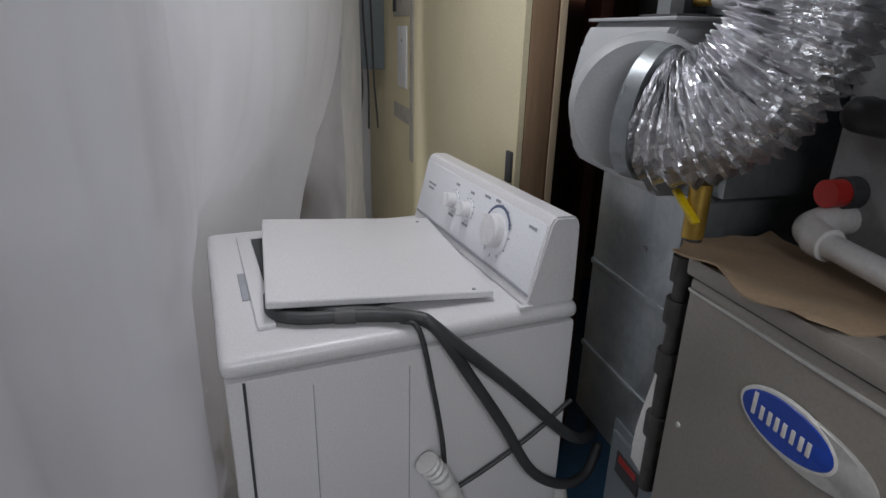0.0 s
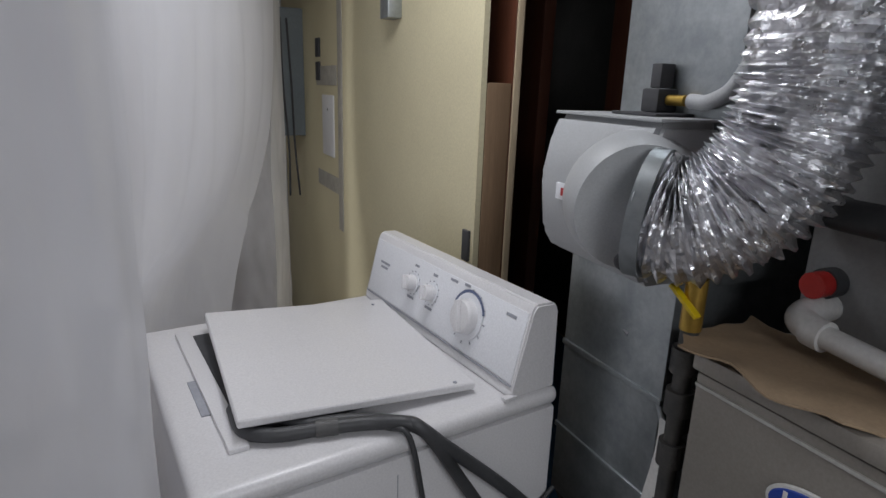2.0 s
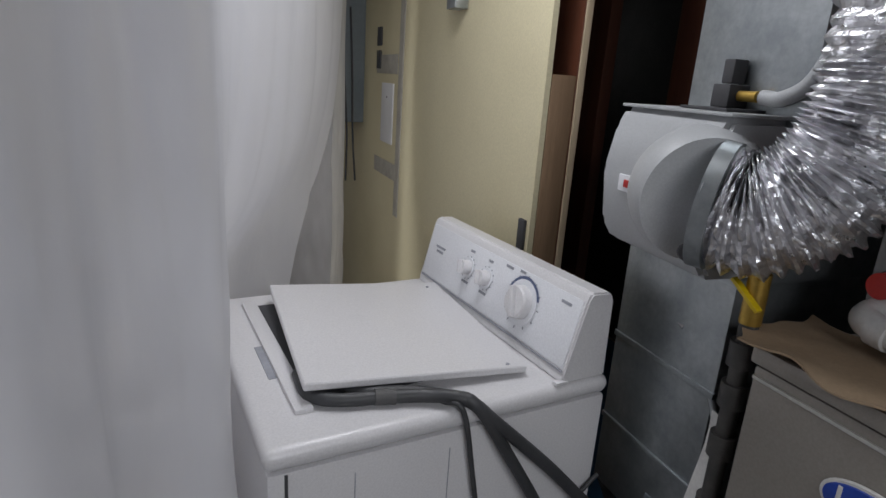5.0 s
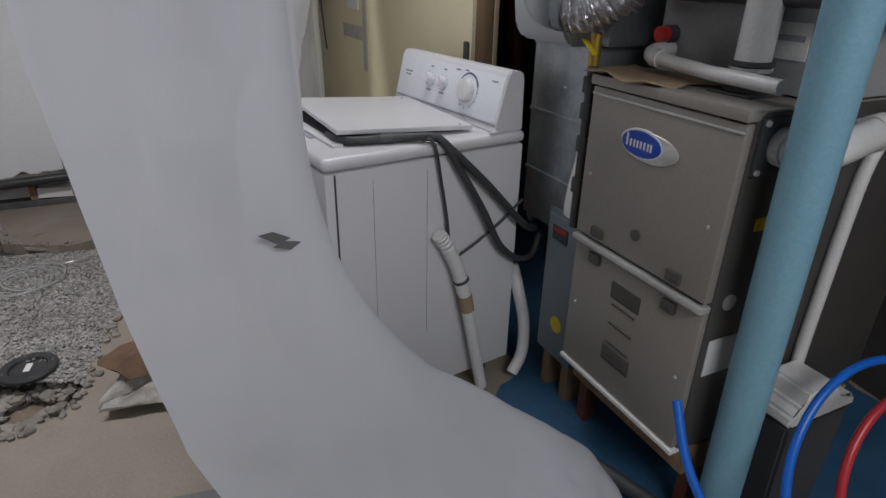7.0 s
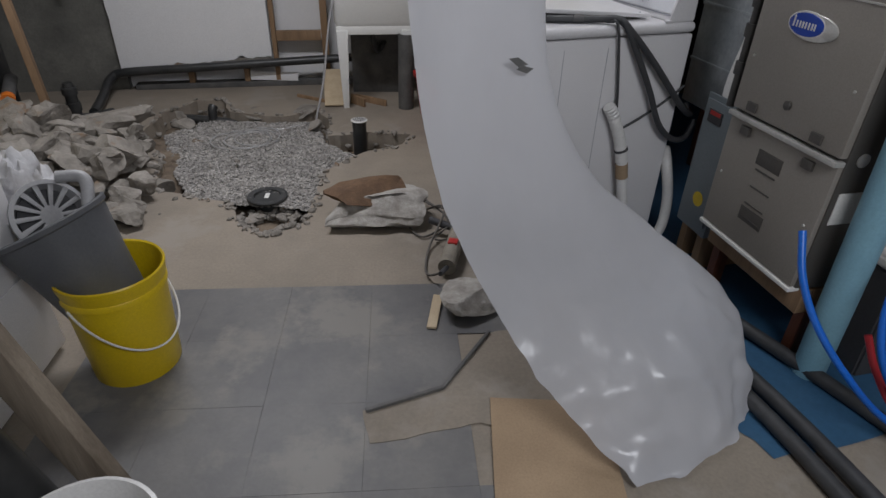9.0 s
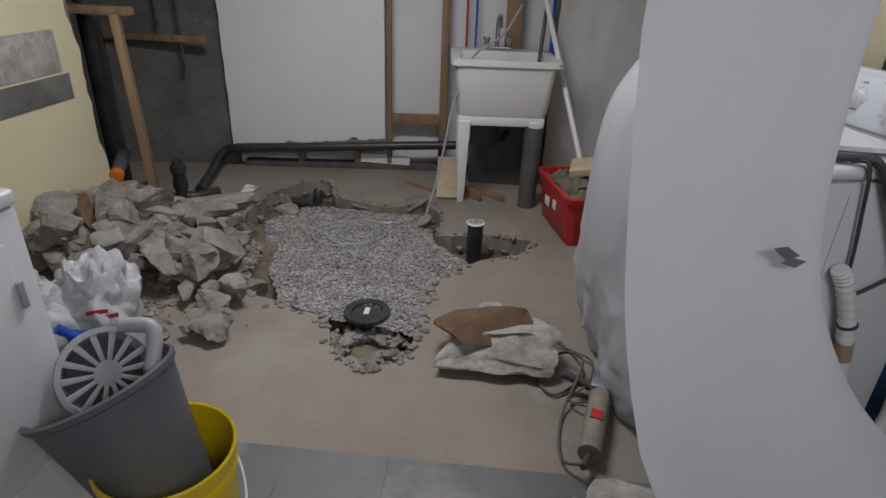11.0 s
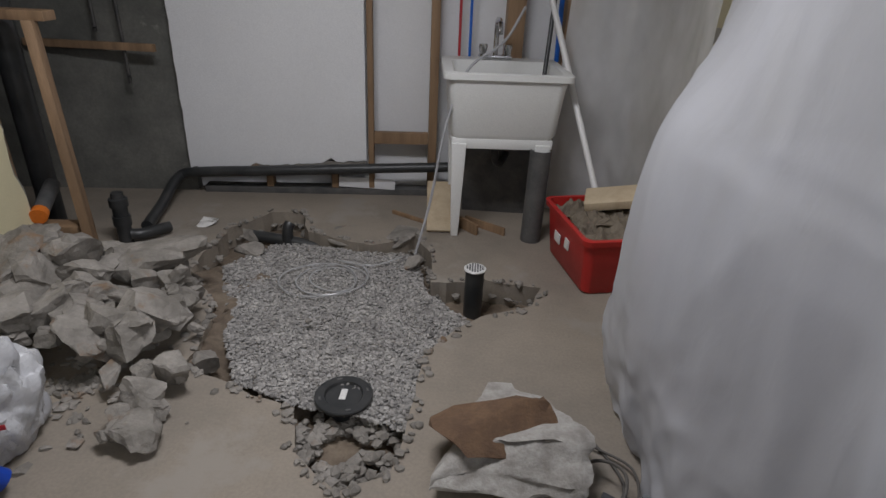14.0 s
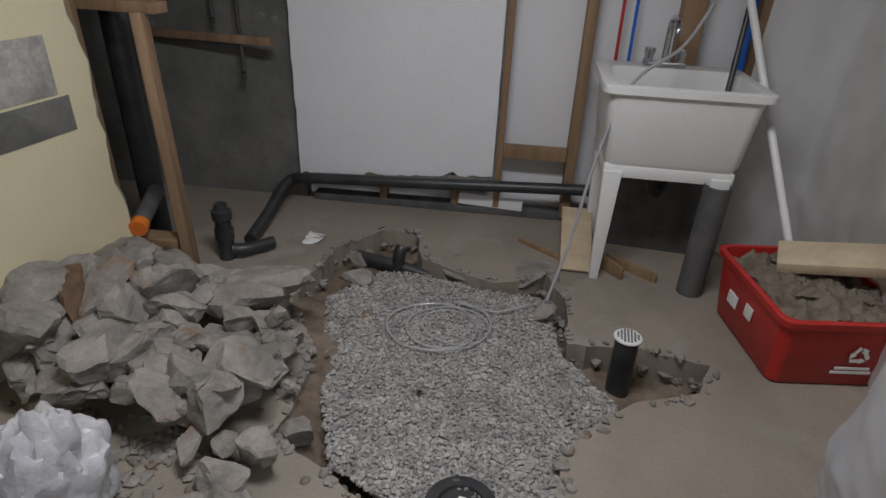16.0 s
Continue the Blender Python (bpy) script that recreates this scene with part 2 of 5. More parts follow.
def box(lo, hi, bevel=0.0, bm=None, seg=2):
    bm2 = bmesh.new()
    bmesh.ops.create_cube(bm2, size=1)
    for v in bm2.verts:
        v.co = Vector([lo[i] + (v.co[i] + 0.5) * (hi[i] - lo[i]) for i in range(3)])
    if bevel:
        bmesh.ops.bevel(bm2, geom=bm2.edges[:], offset=bevel, segments=seg, affect="EDGES", profile=0.6)
    if bm is None:
        return bm2
    return join(bm, bm2)


def join(bm, other):
    me = bpy.data.meshes.new("tmp")
    other.to_mesh(me)
    bm.from_mesh(me)
    bpy.data.meshes.remove(me)
    other.free()
    return bm


def prism(pts, y0, y1, bevel=0.0):
    """A closed outline in x and z, carried along y."""
    bm = bmesh.new()
    a = [bm.verts.new((x, y0, z)) for x, z in pts]
    b = [bm.verts.new((x, y1, z)) for x, z in pts]
    bm.faces.new(a)
    bm.faces.new(b[::-1])
    for i in range(len(pts)):
        j = (i + 1) % len(pts)
        bm.faces.new((a[i], b[i], b[j], a[j]))
    if bevel:
        bmesh.ops.bevel(bm, geom=bm.edges[:], offset=bevel, segments=2, affect="EDGES")
    return bm


def smooth_line(pts, per=8):
    pts = [Vector(p) for p in pts]
    ext = [2 * pts[0] - pts[1]] + pts + [2 * pts[-1] - pts[-2]]
    out = []
    for i in range(1, len(ext) - 2):
        p0, p1, p2, p3 = ext[i - 1:i + 3]
        for k in range(per):
            t = k / per
            out.append(0.5 * (2 * p1 + (p2 - p0) * t + (2 * p0 - 5 * p1 + 4 * p2 - p3) * t * t + (3 * p1 - p0 - 3 * p2 + p3) * t ** 3))
    out.append(pts[-1])
    return out


def tube(pts, r, n=12, smooth=True, per=8, radius=None, bore=0.0):
    """A round tube along a line; radius(i, count, angle) may shape it; bore leaves the ends open with a wall."""
    line = smooth_line(pts, per) if smooth and len(pts) > 2 else [Vector(p) for p in pts]
    bm = bmesh.new()
    side = None
    rings, inner = [], []
    for i, p in enumerate(line):
        d = (line[min(i + 1, len(line) - 1)] - line[max(i - 1, 0)]).normalized()
        if side is None:
            side = d.orthogonal().normalized()
        side = (side - d * side.dot(d)).normalized()
        up = d.cross(side)
        ring = []
        for k in range(n):
            a = 2 * math.pi * k / n
            rr = radius(i, len(line), a) if radius else r
            ring.append(bm.verts.new(p + (side * math.cos(a) + up * math.sin(a)) * rr))
        rings.append(ring)
        if bore:
            inner.append([bm.verts.new(p + (v.co - p) * bore) for v in ring])
    for ra, rb in zip(rings, rings[1:]):
        for k in range(n):
            bm.faces.new((ra[k], ra[(k + 1) % n], rb[(k + 1) % n], rb[k]))
    if bore:
        for ra, rb in zip(inner, inner[1:]):
            for k in range(n):
                bm.faces.new((ra[k], rb[k], rb[(k + 1) % n], ra[(k + 1) % n]))
        for ra, rb in ((rings[0], inner[0]), (rings[-1], inner[-1])):
            for k in range(n):
                bm.faces.new((ra[k], rb[k], rb[(k + 1) % n], ra[(k + 1) % n]))
    else:
        bm.faces.new(rings[0][::-1])
        bm.faces.new(rings[-1])
    return bm


def lathe(prof, n=32, centre=(0, 0, 0)):
    """Turns a profile of (radius, height) about the z axis."""
    bm = bmesh.new()
    c = Vector(centre)
    rings = [[bm.verts.new(c + Vector((r * math.cos(2 * math.pi * k / n), r * math.sin(2 * math.pi * k / n), z))) for k in range(n)] for r, z in prof]
    for ra, rb in zip(rings, rings[1:]):
        for k in range(n):
            bm.faces.new((ra[k], ra[(k + 1) % n], rb[(k + 1) % n], rb[k]))
    if prof[0][0] > 1e-4:
        bm.faces.new(rings[0][::-1])
    if prof[-1][0] > 1e-4:
        bm.faces.new(rings[-1])
    bmesh.ops.remove_doubles(bm, verts=bm.verts, dist=1e-5)
    return bm


def stick(a, b, w, t, bevel=0.004, twist=0):
    """A straight timber of section w by t from a to b."""
    a, b = Vector(a), Vector(b)
    d = b - a
    bm = box((-w / 2, -t / 2, 0), (w / 2, t / 2, d.length), bevel)
    bm.transform(Matrix.Translation(a) @ d.to_track_quat("Z", "Y").to_matrix().to_4x4() @ pose(0, 0, 0, 0, 0, twist))
    return bm


def rock(centre, size, seed, flat=1.0, sub=2, rough=0.35, turn=0, tilt=(0, 0)):
    """A broken lump with flat facets."""
    rng = random.Random(seed)
    bm = bmesh.new()
    bmesh.ops.create_icosphere(bm, subdivisions=sub, radius=1)
    planes = [(Vector((rng.gauss(0, 1), rng.gauss(0, 1), rng.gauss(0, 1))).normalized(), rng.uniform(0.38, 0.72)) for _ in range(9)]
    off = Vector((seed * 3.7, seed * 1.3, 0))
    for v in bm.verts:
        p = v.co.copy()
        for n, d in planes:
            k = p.dot(n) - d
            if k > 0:
                p -= n * k
        p *= 1 + rough * 0.35 * noise.noise(v.co * 2.3 + off) + rough * 0.12 * noise.noise(v.co * 7 + off)
        v.co = Vector((p.x * size[0], p.y * size[1], p.z * size[2] * flat))
    bm.transform(Matrix.Translation(centre) @ pose(0, 0, 0, tilt[0], tilt[1], turn))
    return bm


def inside(x, y, poly):
    hit = False
    for i in range(len(poly)):
        (x1, y1), (x2, y2) = poly[i], poly[i - 1]
        if (y1 > y) != (y2 > y) and x < (x2 - x1) * (y - y1) / (y2 - y1) + x1:
            hit = not hit
    return hit


def ragged(poly, step=0.04, amount=0.018, seed=0):
    """The outline with more points, roughened."""
    out = []
    for i in range(len(poly)):
        a, b = Vector(poly[i]), Vector(poly[(i + 1) % len(poly)])
        n = max(1, int((b - a).length / step))
        for k in range(n):
            p = a.lerp(b, k / n)
            q = Vector((p.x * 9 + seed, p.y * 9, 0.3))
            out.append((p.x + amount * (noise.noise(q) + 0.5 * noise.noise(q * 3)), p.y + amount * (noise.noise(q + Vector((7, 3, 1))) + 0.5 * noise.noise(q * 3 + Vector((5, 5, 5))))))
    return out


def slab_with_hole(outer, hole, z0, z1):
    """A slab between z0 and z1 with a hole that goes through it."""
    bm = bmesh.new()
    tops = []
    for loop in (outer, hole):
        vs = [bm.verts.new((x, y, z1)) for x, y in loop]
        for i in range(len(vs)):
            tops.append(bm.edges.new((vs[i], vs[(i + 1) % len(vs)])))
    bmesh.ops.triangle_fill(bm, edges=tops, use_beauty=True)
    hv = [v for v in bm.verts if v.is_boundary]
    for loop in (outer, hole):
        up = [min(hv, key=lambda v: (v.co.x - x) ** 2 + (v.co.y - y) ** 2) for x, y in loop]
        lowv = [bm.verts.new((x + 0.02 * noise.noise(Vector((x * 15, y * 15, 0))), y + 0.02 * noise.noise(Vector((x * 15, y * 15, 9))), z0)) for x, y in loop]
        for i in range(len(up)):
            j = (i + 1) % len(up)
            bm.faces.new((up[i], up[j], lowv[j], lowv[i]))
    return bm


# ---- structure ----
def wall_y(x):
    """The sink wall's studs run slightly askew."""
    return 3.58 + 0.12 * (x + 1.65)


HOLE = [(-2.30, 2.50), (-2.29, 2.95), (-2.13, 3.22), (-1.96, 3.24), (-1.86, 2.98), (-1.50, 2.88), (-1.28, 3.02), (-1.18, 2.80), (-1.17, 2.52), (-0.90, 2.58), (-0.64, 2.54), (-0.70, 2.38),
        (-0.95, 2.24), (-1.14, 1.95), (-1.15, 1.62), (-1.18, 1.38), (-1.32, 1.31), (-1.47, 1.43), (-1.53, 1.62), (-1.80, 1.72), (-1.98, 1.80), (-2.0, 2.05), (-2.08, 2.25)]
RIM = ragged(HOLE)
OUT = [(-4.2, -2.6), (2.4, -2.6), (2.4, 4.6), (-4.2, 4.6)]
bm = slab_with_hole(OUT, RIM, -0.12, 0.0)
tagged(part("floor", bm, M_conc, smooth=False), "dusty tan concrete basement floor with a dug hole", "floor", kind="structure")

bm = bmesh.new()
bmesh.ops.create_grid(bm, x_segments=110, y_segments=130, size=0.5)
for v in bm.verts:
    x, y = -1.55 + v.co.x * 2.3, 2.25 + v.co.y * 2.5
    q = Vector((x * 4, y * 4, 2))
    bank = min(1, max(0, (-1.86 - x + 0.06 * noise.noise(q)) / 0.12)) * min(1, max(0, (2.75 - y) / 0.2))
    v.co = Vector((x, y, -0.115 + 0.085 * bank + 0.03 * noise.noise(q) + 0.014 * noise.noise(q * 4) + 0.008 * noise.noise(q * 11)))
tagged(part("ground", bm, M_soil), "dark wet soil at the bottom of the dug hole", "soil", kind="structure")


def slab(name, lo, hi, material, label, cat="wall", m=None):
    bm = box(lo, hi)
    if m:
        bm.transform(m)
    return tagged(part(name, bm, material, smooth=False), label, cat, kind="structure")


# the room's shell
W = pose(-0.284, 1.022, 0, 0, 0, 15.7)
CW = pose(-0.292, 1.0, 0, 0, 0, 9.2)
slab("wall_cream", (0.70, 0.485, 0), (0.715, 2.75, 2.25), M_cream, "cream painted drywall with patches", "wall", CW)
slab("wall_cream_back", (0.785, 0.485, 0), (0.80, 2.75, 2.25), M_redwood, "brown panelled back of the stud wall", "wall", CW)
slab("wall_sink", (-2.6, 0, 0), (2.2, 0.12, 2.25), M_white, "white insulated wall behind open studs", "wall", pose(-1.65, 3.70, 0, 0, 0, 6.8))
slab("wall_concrete", (-1.6, 0, 0), (0.0, 0.14, 2.25), M_wallc, "dark bare concrete basement wall", "wall", pose(-2.70, 3.50, 0, 0, 0, 6.8))
slab("wall_west", (-4.05, -2.5, 0), (-3.95, 4.5, 2.25), M_wallc, "dark bare concrete basement wall")
slab("wall_south", (-4.0, -2.55, 0), (2.3, -2.45, 2.25), M_white, "plain white basement wall")
slab("wall_east", (2.1, -2.45, 0), (2.2, 4.5, 2.25), M_shadewall, "basement wall beyond the furnace, shade put into its colour")
slab("wall_north", (0.40, 3.9, 0), (2.1, 4.0, 2.25), M_redwood, "red-brown wood panelled wall in shade")
# this wall and wall_east carry their shade as colour
slab("wall_utility", (1.62, -2.45, 0), (1.70, 3.9, 2.25), M_shadewall, "wall behind the furnace, shade put into its near-black colour")
slab("ceiling", (-4.0, -2.5, 2.25), (2.2, 4.5, 2.33), M_ceil, "unfinished wooden basement ceiling", "ceiling")


# ---- plastic curtain ----
def sheet(cols, nu=22, nv=26, wave=0.010, seed=1.0, lift=0.0):
    """A hanging sheet through columns of points, with creases."""
    rows = [smooth_line(c, nv) for c in cols]
    lines = [smooth_line([r[i] for r in rows], nu) for i in range(len(rows[0]))]
    bm = bmesh.new()
    grid = []
    for i, ln in enumerate(lines):
        row = []
        for j, p in enumerate(ln):
            f = i / len(lines)
            q = Vector((j * 0.07 + seed, f * 1.2, seed))
            w = wave * (noise.noise(q * 1.1) + 0.5 * noise.noise(Vector((j * 0.19, f * 4, seed)))) * (0.6 + f)
            c = max(0, f - 0.5) * 5.5 * wave
            p = p + Vector((w, w * 0.5, 0.3 * w if f > 0.6 else 0)) + c * (0.9 * noise.noise_vector(Vector(p) * 7) + 0.5 * noise.noise_vector(Vector(p) * 17))
            fold = 1 - abs(noise.noise(Vector((p.x * 5 + p.y * 4, p.y * 3 - p.x * 2, p.z * 1.6 + seed)))) * 3.2
            crumple = 1 - abs(noise.noise(Vector(p) * 8.5)) * 3.5
            p = p + Vector((-0.7, -0.7, 0)) * (0.011 * max(0, fold) + 0.009 * max(0, crumple) * max(0.12, f - 0.35)) * wave / 0.01
            p.z = max(p.z, 0.012)
            row.append(bm.verts.new(p))
        grid.append(row)
    for ra, rb in zip(grid, grid[1:]):
        for k in range(len(ra) - 1):
            bm.faces.new((ra[k], ra[k + 1], rb[k + 1], rb[k]))
    return bm


CURTAIN = [
    [(-0.74, 0.45, 2.24), (-0.70, 0.45, 1.15), (-0.61, 0.40, 0.65), (-0.455, 0.24, 0.34), (-0.235, 0.046, 0.09), (-0.12, -0.06, 0.02)],
    [(-0.58, 0.50, 2.24), (-0.56, 0.50, 1.15), (-0.44, 0.47, 0.65), (-0.12, 0.38, 0.36), (0.12, 0.22, 0.21), (0.20, 0.08, 0.02)],
    [(-0.365, 0.54, 2.24), (-0.365, 0.55, 1.15), (-0.22, 0.55, 0.70), (0.10, 0.54, 0.42), (0.30, 0.46, 0.26), (0.38, 0.34, 0.02)],
    [(-0.375, 0.76, 2.24), (-0.375, 0.78, 1.10), (-0.315, 0.78, 0.62), (-0.08, 0.76, 0.28), (0.20, 0.72, 0.13), (0.34, 0.66, 0.02)],
    [(-0.335, 1.00, 2.24), (-0.325, 0.99, 1.10), (-0.315, 0.99, 0.65), (-0.31, 0.97, 0.32), (-0.24, 0.94, 0.10), (-0.10, 0.88, 0.02)],
    [(-0.34, 1.28, 2.24), (-0.37, 1.28, 1.12), (-0.405, 1.26, 0.84), (-0.42, 1.24, 0.42), (-0.43, 1.22, 0.14), (-0.44, 1.24, 0.02)],
    [(-0.28, 1.55, 2.24), (-0.38, 1.55, 1.25), (-0.485, 1.55, 0.92), (-0.50, 1.53, 0.45), (-0.47, 1.52, 0.16), (-0.45, 1.53, 0.02)],
    [(-0.19, 1.95, 2.24), (-0.24, 1.95, 1.35), (-0.47, 1.86, 0.93), (-0.50, 1.88, 0.45), (-0.50, 1.92, 0.2), (-0.46, 1.97, 0.02)],
    [(-0.10, 2.40, 2.24), (-0.13, 2.40, 1.45), (-0.27, 2.15, 0.92), (-0.34, 2.12, 0.45), (-0.36, 2.12, 0.2), (-0.34, 2.14, 0.02)],
]
curtain = thing("plastic_curtain", "milky white plastic dust sheet hanging in front of the washer", "plastic sheet", pose(-0.4, 1.0, 2.24))
part("sheet", sheet(CURTAIN), M_film, curtain, world=True)
# grey scraps stand in for torn holes with the room showing through
for p, turn, long in (((-0.425, 0.482, 0.965), 20, 0.030), ((-0.405, 0.49, 0.945), 5, 0.026)):
    bm = prism([(-long, 0), (-0.2 * long, 0.35 * long), (long, 0.1 * long), (0.3 * long, -0.4 * long)], -0.0006, 0.0006)
    bm.transform(Matrix.Translation(p) @ pose(0, 0, 0, 8, turn, 20))
    part("tape", bm, M_tear, curtain, "grey scrap standing in for a torn hole in the sheet", world=True, smooth=False)
bar = []
for k in range(40):
    f = k / 39 * (len(CURTAIN) - 1)
    i = min(int(f), len(CURTAIN) - 2)
    bar.append(Vector(CURTAIN[i][0]).lerp(Vector(CURTAIN[i + 1][0]), f - i))
part("top_fold", tube(bar, 0.01, 8, smooth=False), M_film, curtain, world=True)


# ---- washing machine ----
def washer():
    w = thing("washing_machine", "white top-loading washing machine with hoses under its lid", "washing machine", W)
    D, B, H = 0.682, 0.66, 0.935
    part("body", box((0, 0, 0.065), (D, B, 0.892), 0.008), M_enamel, w)
    part("deck", box((-0.006, -0.006, 0.896), (D + 0.004, B + 0.006, H), 0.022, seg=4), M_enamel, w)
    part("seam", box((0.027, -0.0025, 0.075), (0.032, 0.002, 0.888)), M_seam, w, "dark panel gap")
    for x in (0.142, 0.32):
        part("crease", box((x, -0.0012, 0.30), (x + 0.0015, 0.002, 0.86)), M_grey, w)
    for x in (0.05, 0.6):
        for y in (0.06, 0.60):
            d = 0.0
            part("foot", lathe([(0.02, d), (0.022, d + 0.01), (0.014, d + 0.012), (0.014, 0.07)], 12, (x, y, 0)), M_seam, w)
    bm = box((0, 0, 0), (0.44, 0.50, 0.016), 0.006, seg=3)
    bm.transform(pose(0.082, 0.098, 0.968, 0.0, 3.4, -5.5))
    lid = part("lid", bm, M_enamel, w)
    for x, y in ((0.40, 0.012), (0.40, 0.46)):
        part("lid_bumper", lathe([(0.004, 0.0155), (0.004, 0.018), (0, 0.018)], 10, (x, y, 0)), M_grey, lid).matrix_basis = pose(0.082, 0.098, 0.968, 0.0, 3.4, -5.5)
    # near-black plate paints the shade in the gap below the lid
    part("lid_well", box((0.10, 0.11, 0.9355), (0.50, 0.58, 0.938)), M_seam, w, "dark plate standing in for the shaded gap under the lid")
    part("lid_rim", box((0.065, 0.085, 0.934), (0.098, 0.60, 0.944), 0.004), M_enamel, w)
    # flat grey strip draws the shade inside the notch
    part("finger_notch", box((0.050, 0.22, 0.9345), (0.066, 0.36, 0.9375), 0.001), M_grey, w, "finger notch at the lid front, its shade drawn in grey")
    con = [(0.563, 0.935), (0.568, 0.95), (0.606, 1.105), (0.616, 1.118), (0.660, 1.116), (0.672, 1.10), (0.676, 0.935)]
    c = part("console", prism(con, 0.003, 0.648, 0.004), M_enamel, w)
    part("console_foot", box((0.548, -0.002, 0.934), (0.578, 0.012, 0.942), 0.002), M_enamel, w)
    slope = pose(0.5715, 0, 0.962, 0, 0, 0) @ Matrix.Rotation(math.atan2(0.038, 0.155), 4, "Y")

    def on(bm):
        bm.transform(slope)
        return bm
    part("fascia", on(box((-0.0025, 0.012, 0.0), (0.002, 0.638, 0.142), 0.001)), M_panel, c)
    part("trim_line", on(box((-0.0035, 0.01, -0.007), (0.002, 0.638, -0.003))), M_grey, c)

    def knob(y, z, r):
        m = slope @ pose(-0.003, y, z, 0, -90, 0)
        for nm, pr, mt in (("dial", [(r * 1.35, 0), (r * 1.35, 0.003), (0, 0.003)], M_panel), ("knob", [(r, 0.003), (r * 0.95, 0.02), (r * 0.85, 0.024), (0, 0.024)], M_enamel)):
            bm = lathe(pr, 28)
            bm.transform(m)
            part(nm, bm, mt, c)
        bm = box((-r * 0.9, -r * 0.16, 0.02), (r * 0.9, r * 0.16, 0.034), 0.003)
        bm.transform(m @ pose(0, 0, 0, 0, 0, 20))
        part("grip", bm, M_enamel, c)
        for k in range(12):
            a = 2 * math.pi * k / 12
            bm = box((-0.0012, r * 1.42, 0.0005), (0.0012, r * 1.58, 0.0015))
            bm.transform(m @ Matrix.Rotation(a, 4, "Z"))
            part("mark", bm, M_grey, c)
    knob(0.185, 0.075, 0.038)
    knob(0.335, 0.080, 0.019)
    knob(0.42, 0.080, 0.019)
    m = slope @ pose(-0.004, 0.185, 0.075, 0, -90, 0)
    bm = bmesh.new()
    for k in range(14):
        a = math.radians(20 + k * 10)
        p = [bm.verts.new((math.sin(b) * rr, math.cos(b) * rr, 0.0012)) for b, rr in ((a, 0.05), (a + 0.18, 0.05), (a + 0.18, 0.058), (a, 0.058))]
        bm.faces.new(p)
    bm.transform(m)
    part("dial_arc", bm, mat("blue_dial_print", (0.12, 0.15, 0.26), None, 0.5, bump=0), c, "blue printed dial arc")
    for y, z, ww in ((0.055, 0.12, 0.03), (0.26, 0.13, 0.028), (0.21, 0.134, 0.02), (0.335, 0.12, 0.018), (0.42, 0.12, 0.018), (0.335, 0.04, 0.03), (0.42, 0.04, 0.03), (0.575, 0.085, 0.05), (0.575, 0.073, 0.035)):
        part("print", on(box((-0.0035, y - ww / 2, z), (-0.002, y + ww / 2, z + 0.006))), M_grey, c)
    for y in (0.10, 0.33, 0.58):
        part("screw", lathe([(0.004, 0.0), (0.003, 0.002), (0, 0.002)], 10, (0.535, y, 0.935)), M_grey, w)
    return w


washer()


def hose(name, pts, r, material, label, cat="hose"):
    return single(name, tube(pts, r, 12), material, label, cat)


def wl(x, y, z):
    return W @ Vector((x, y, z))


hose("drain_hose", [wl(0.10, 0.20, 0.948), wl(0.098, 0.12, 0.950), wl(0.14, 0.082, 0.950), wl(0.22, 0.062, 0.950), wl(0.29, 0.035, 0.952), wl(0.345, -0.004, 0.953), wl(0.40, -0.025, 0.905), wl(0.525, -0.03, 0.785), wl(0.68, -0.03, 0.625), wl(0.78, 0.02, 0.57), wl(0.84, 0.12, 0.57)], 0.0125, M_hose, "black rubber drain hose draped over the washer")
hose("supply_hose", [wl(0.16, 0.18, 0.948), wl(0.18, 0.10, 0.949), wl(0.26, 0.066, 0.950), wl(0.325, 0.022, 0.951), wl(0.36, -0.016, 0.945), wl(0.435, -0.03, 0.825), wl(0.51, -0.035, 0.70), wl(0.585, -0.035, 0.565), wl(0.67, -0.03, 0.495), wl(0.745, -0.02, 0.49), wl(0.79, 0.0, 0.55)], 0.0115, M_hose, "black rubber supply hose draped over the washer")
single("hose_coupling", tube([wl(0.20, 0.066, 0.951), wl(0.235, 0.056, 0.951)], 0.0145, 16), M_dusty, "grey coupling on the hose beside the lid", "coupling")
hose("power_cord", [wl(0.31, 0.02, 0.945), wl(0.333, -0.015, 0.94), wl(0.362, -0.016, 0.81), wl(0.385, -0.016, 0.68), wl(0.392, -0.018, 0.59)], 0.005, M_hose, "thin black cord hanging down the washer side", "cord")
hose("grey_cord", [wl(0.42, -0.012, 0.55), wl(0.50, -0.012, 0.585), wl(0.60, -0.012, 0.64), wl(0.69, -0.008, 0.70)], 0.005, M_hose, "thin grey cord across the washer side", "cord")

pipe = thing("standpipe", "white plastic drain standpipe leaning by the washer", "drain pipe", pose(*wl(0.52, -0.05, 0)))
part("pipe", tube([wl(0.525, -0.05, 0.02), wl(0.435, -0.04, 0.46)], 0.021, 16, bore=0.86), M_pvc, pipe, world=True)
part("hose_end", tube([wl(0.44, -0.04, 0.43), wl(0.415, -0.036, 0.52), wl(0.375, -0.03, 0.61), wl(0.345, -0.03, 0.655)], 0.024, 18, radius=lambda i, n, a: 0.023 + 0.002 * math.sin(i * 2.1), per=10), M_pvc, pipe, "ribbed white drain hose end", world=True)
part("cable_tie", tube([wl(0.43, -0.04, 0.475), wl(0.427, -0.039, 0.483)], 0.0265, 16), M_seam, pipe, "black cable tie", world=True)
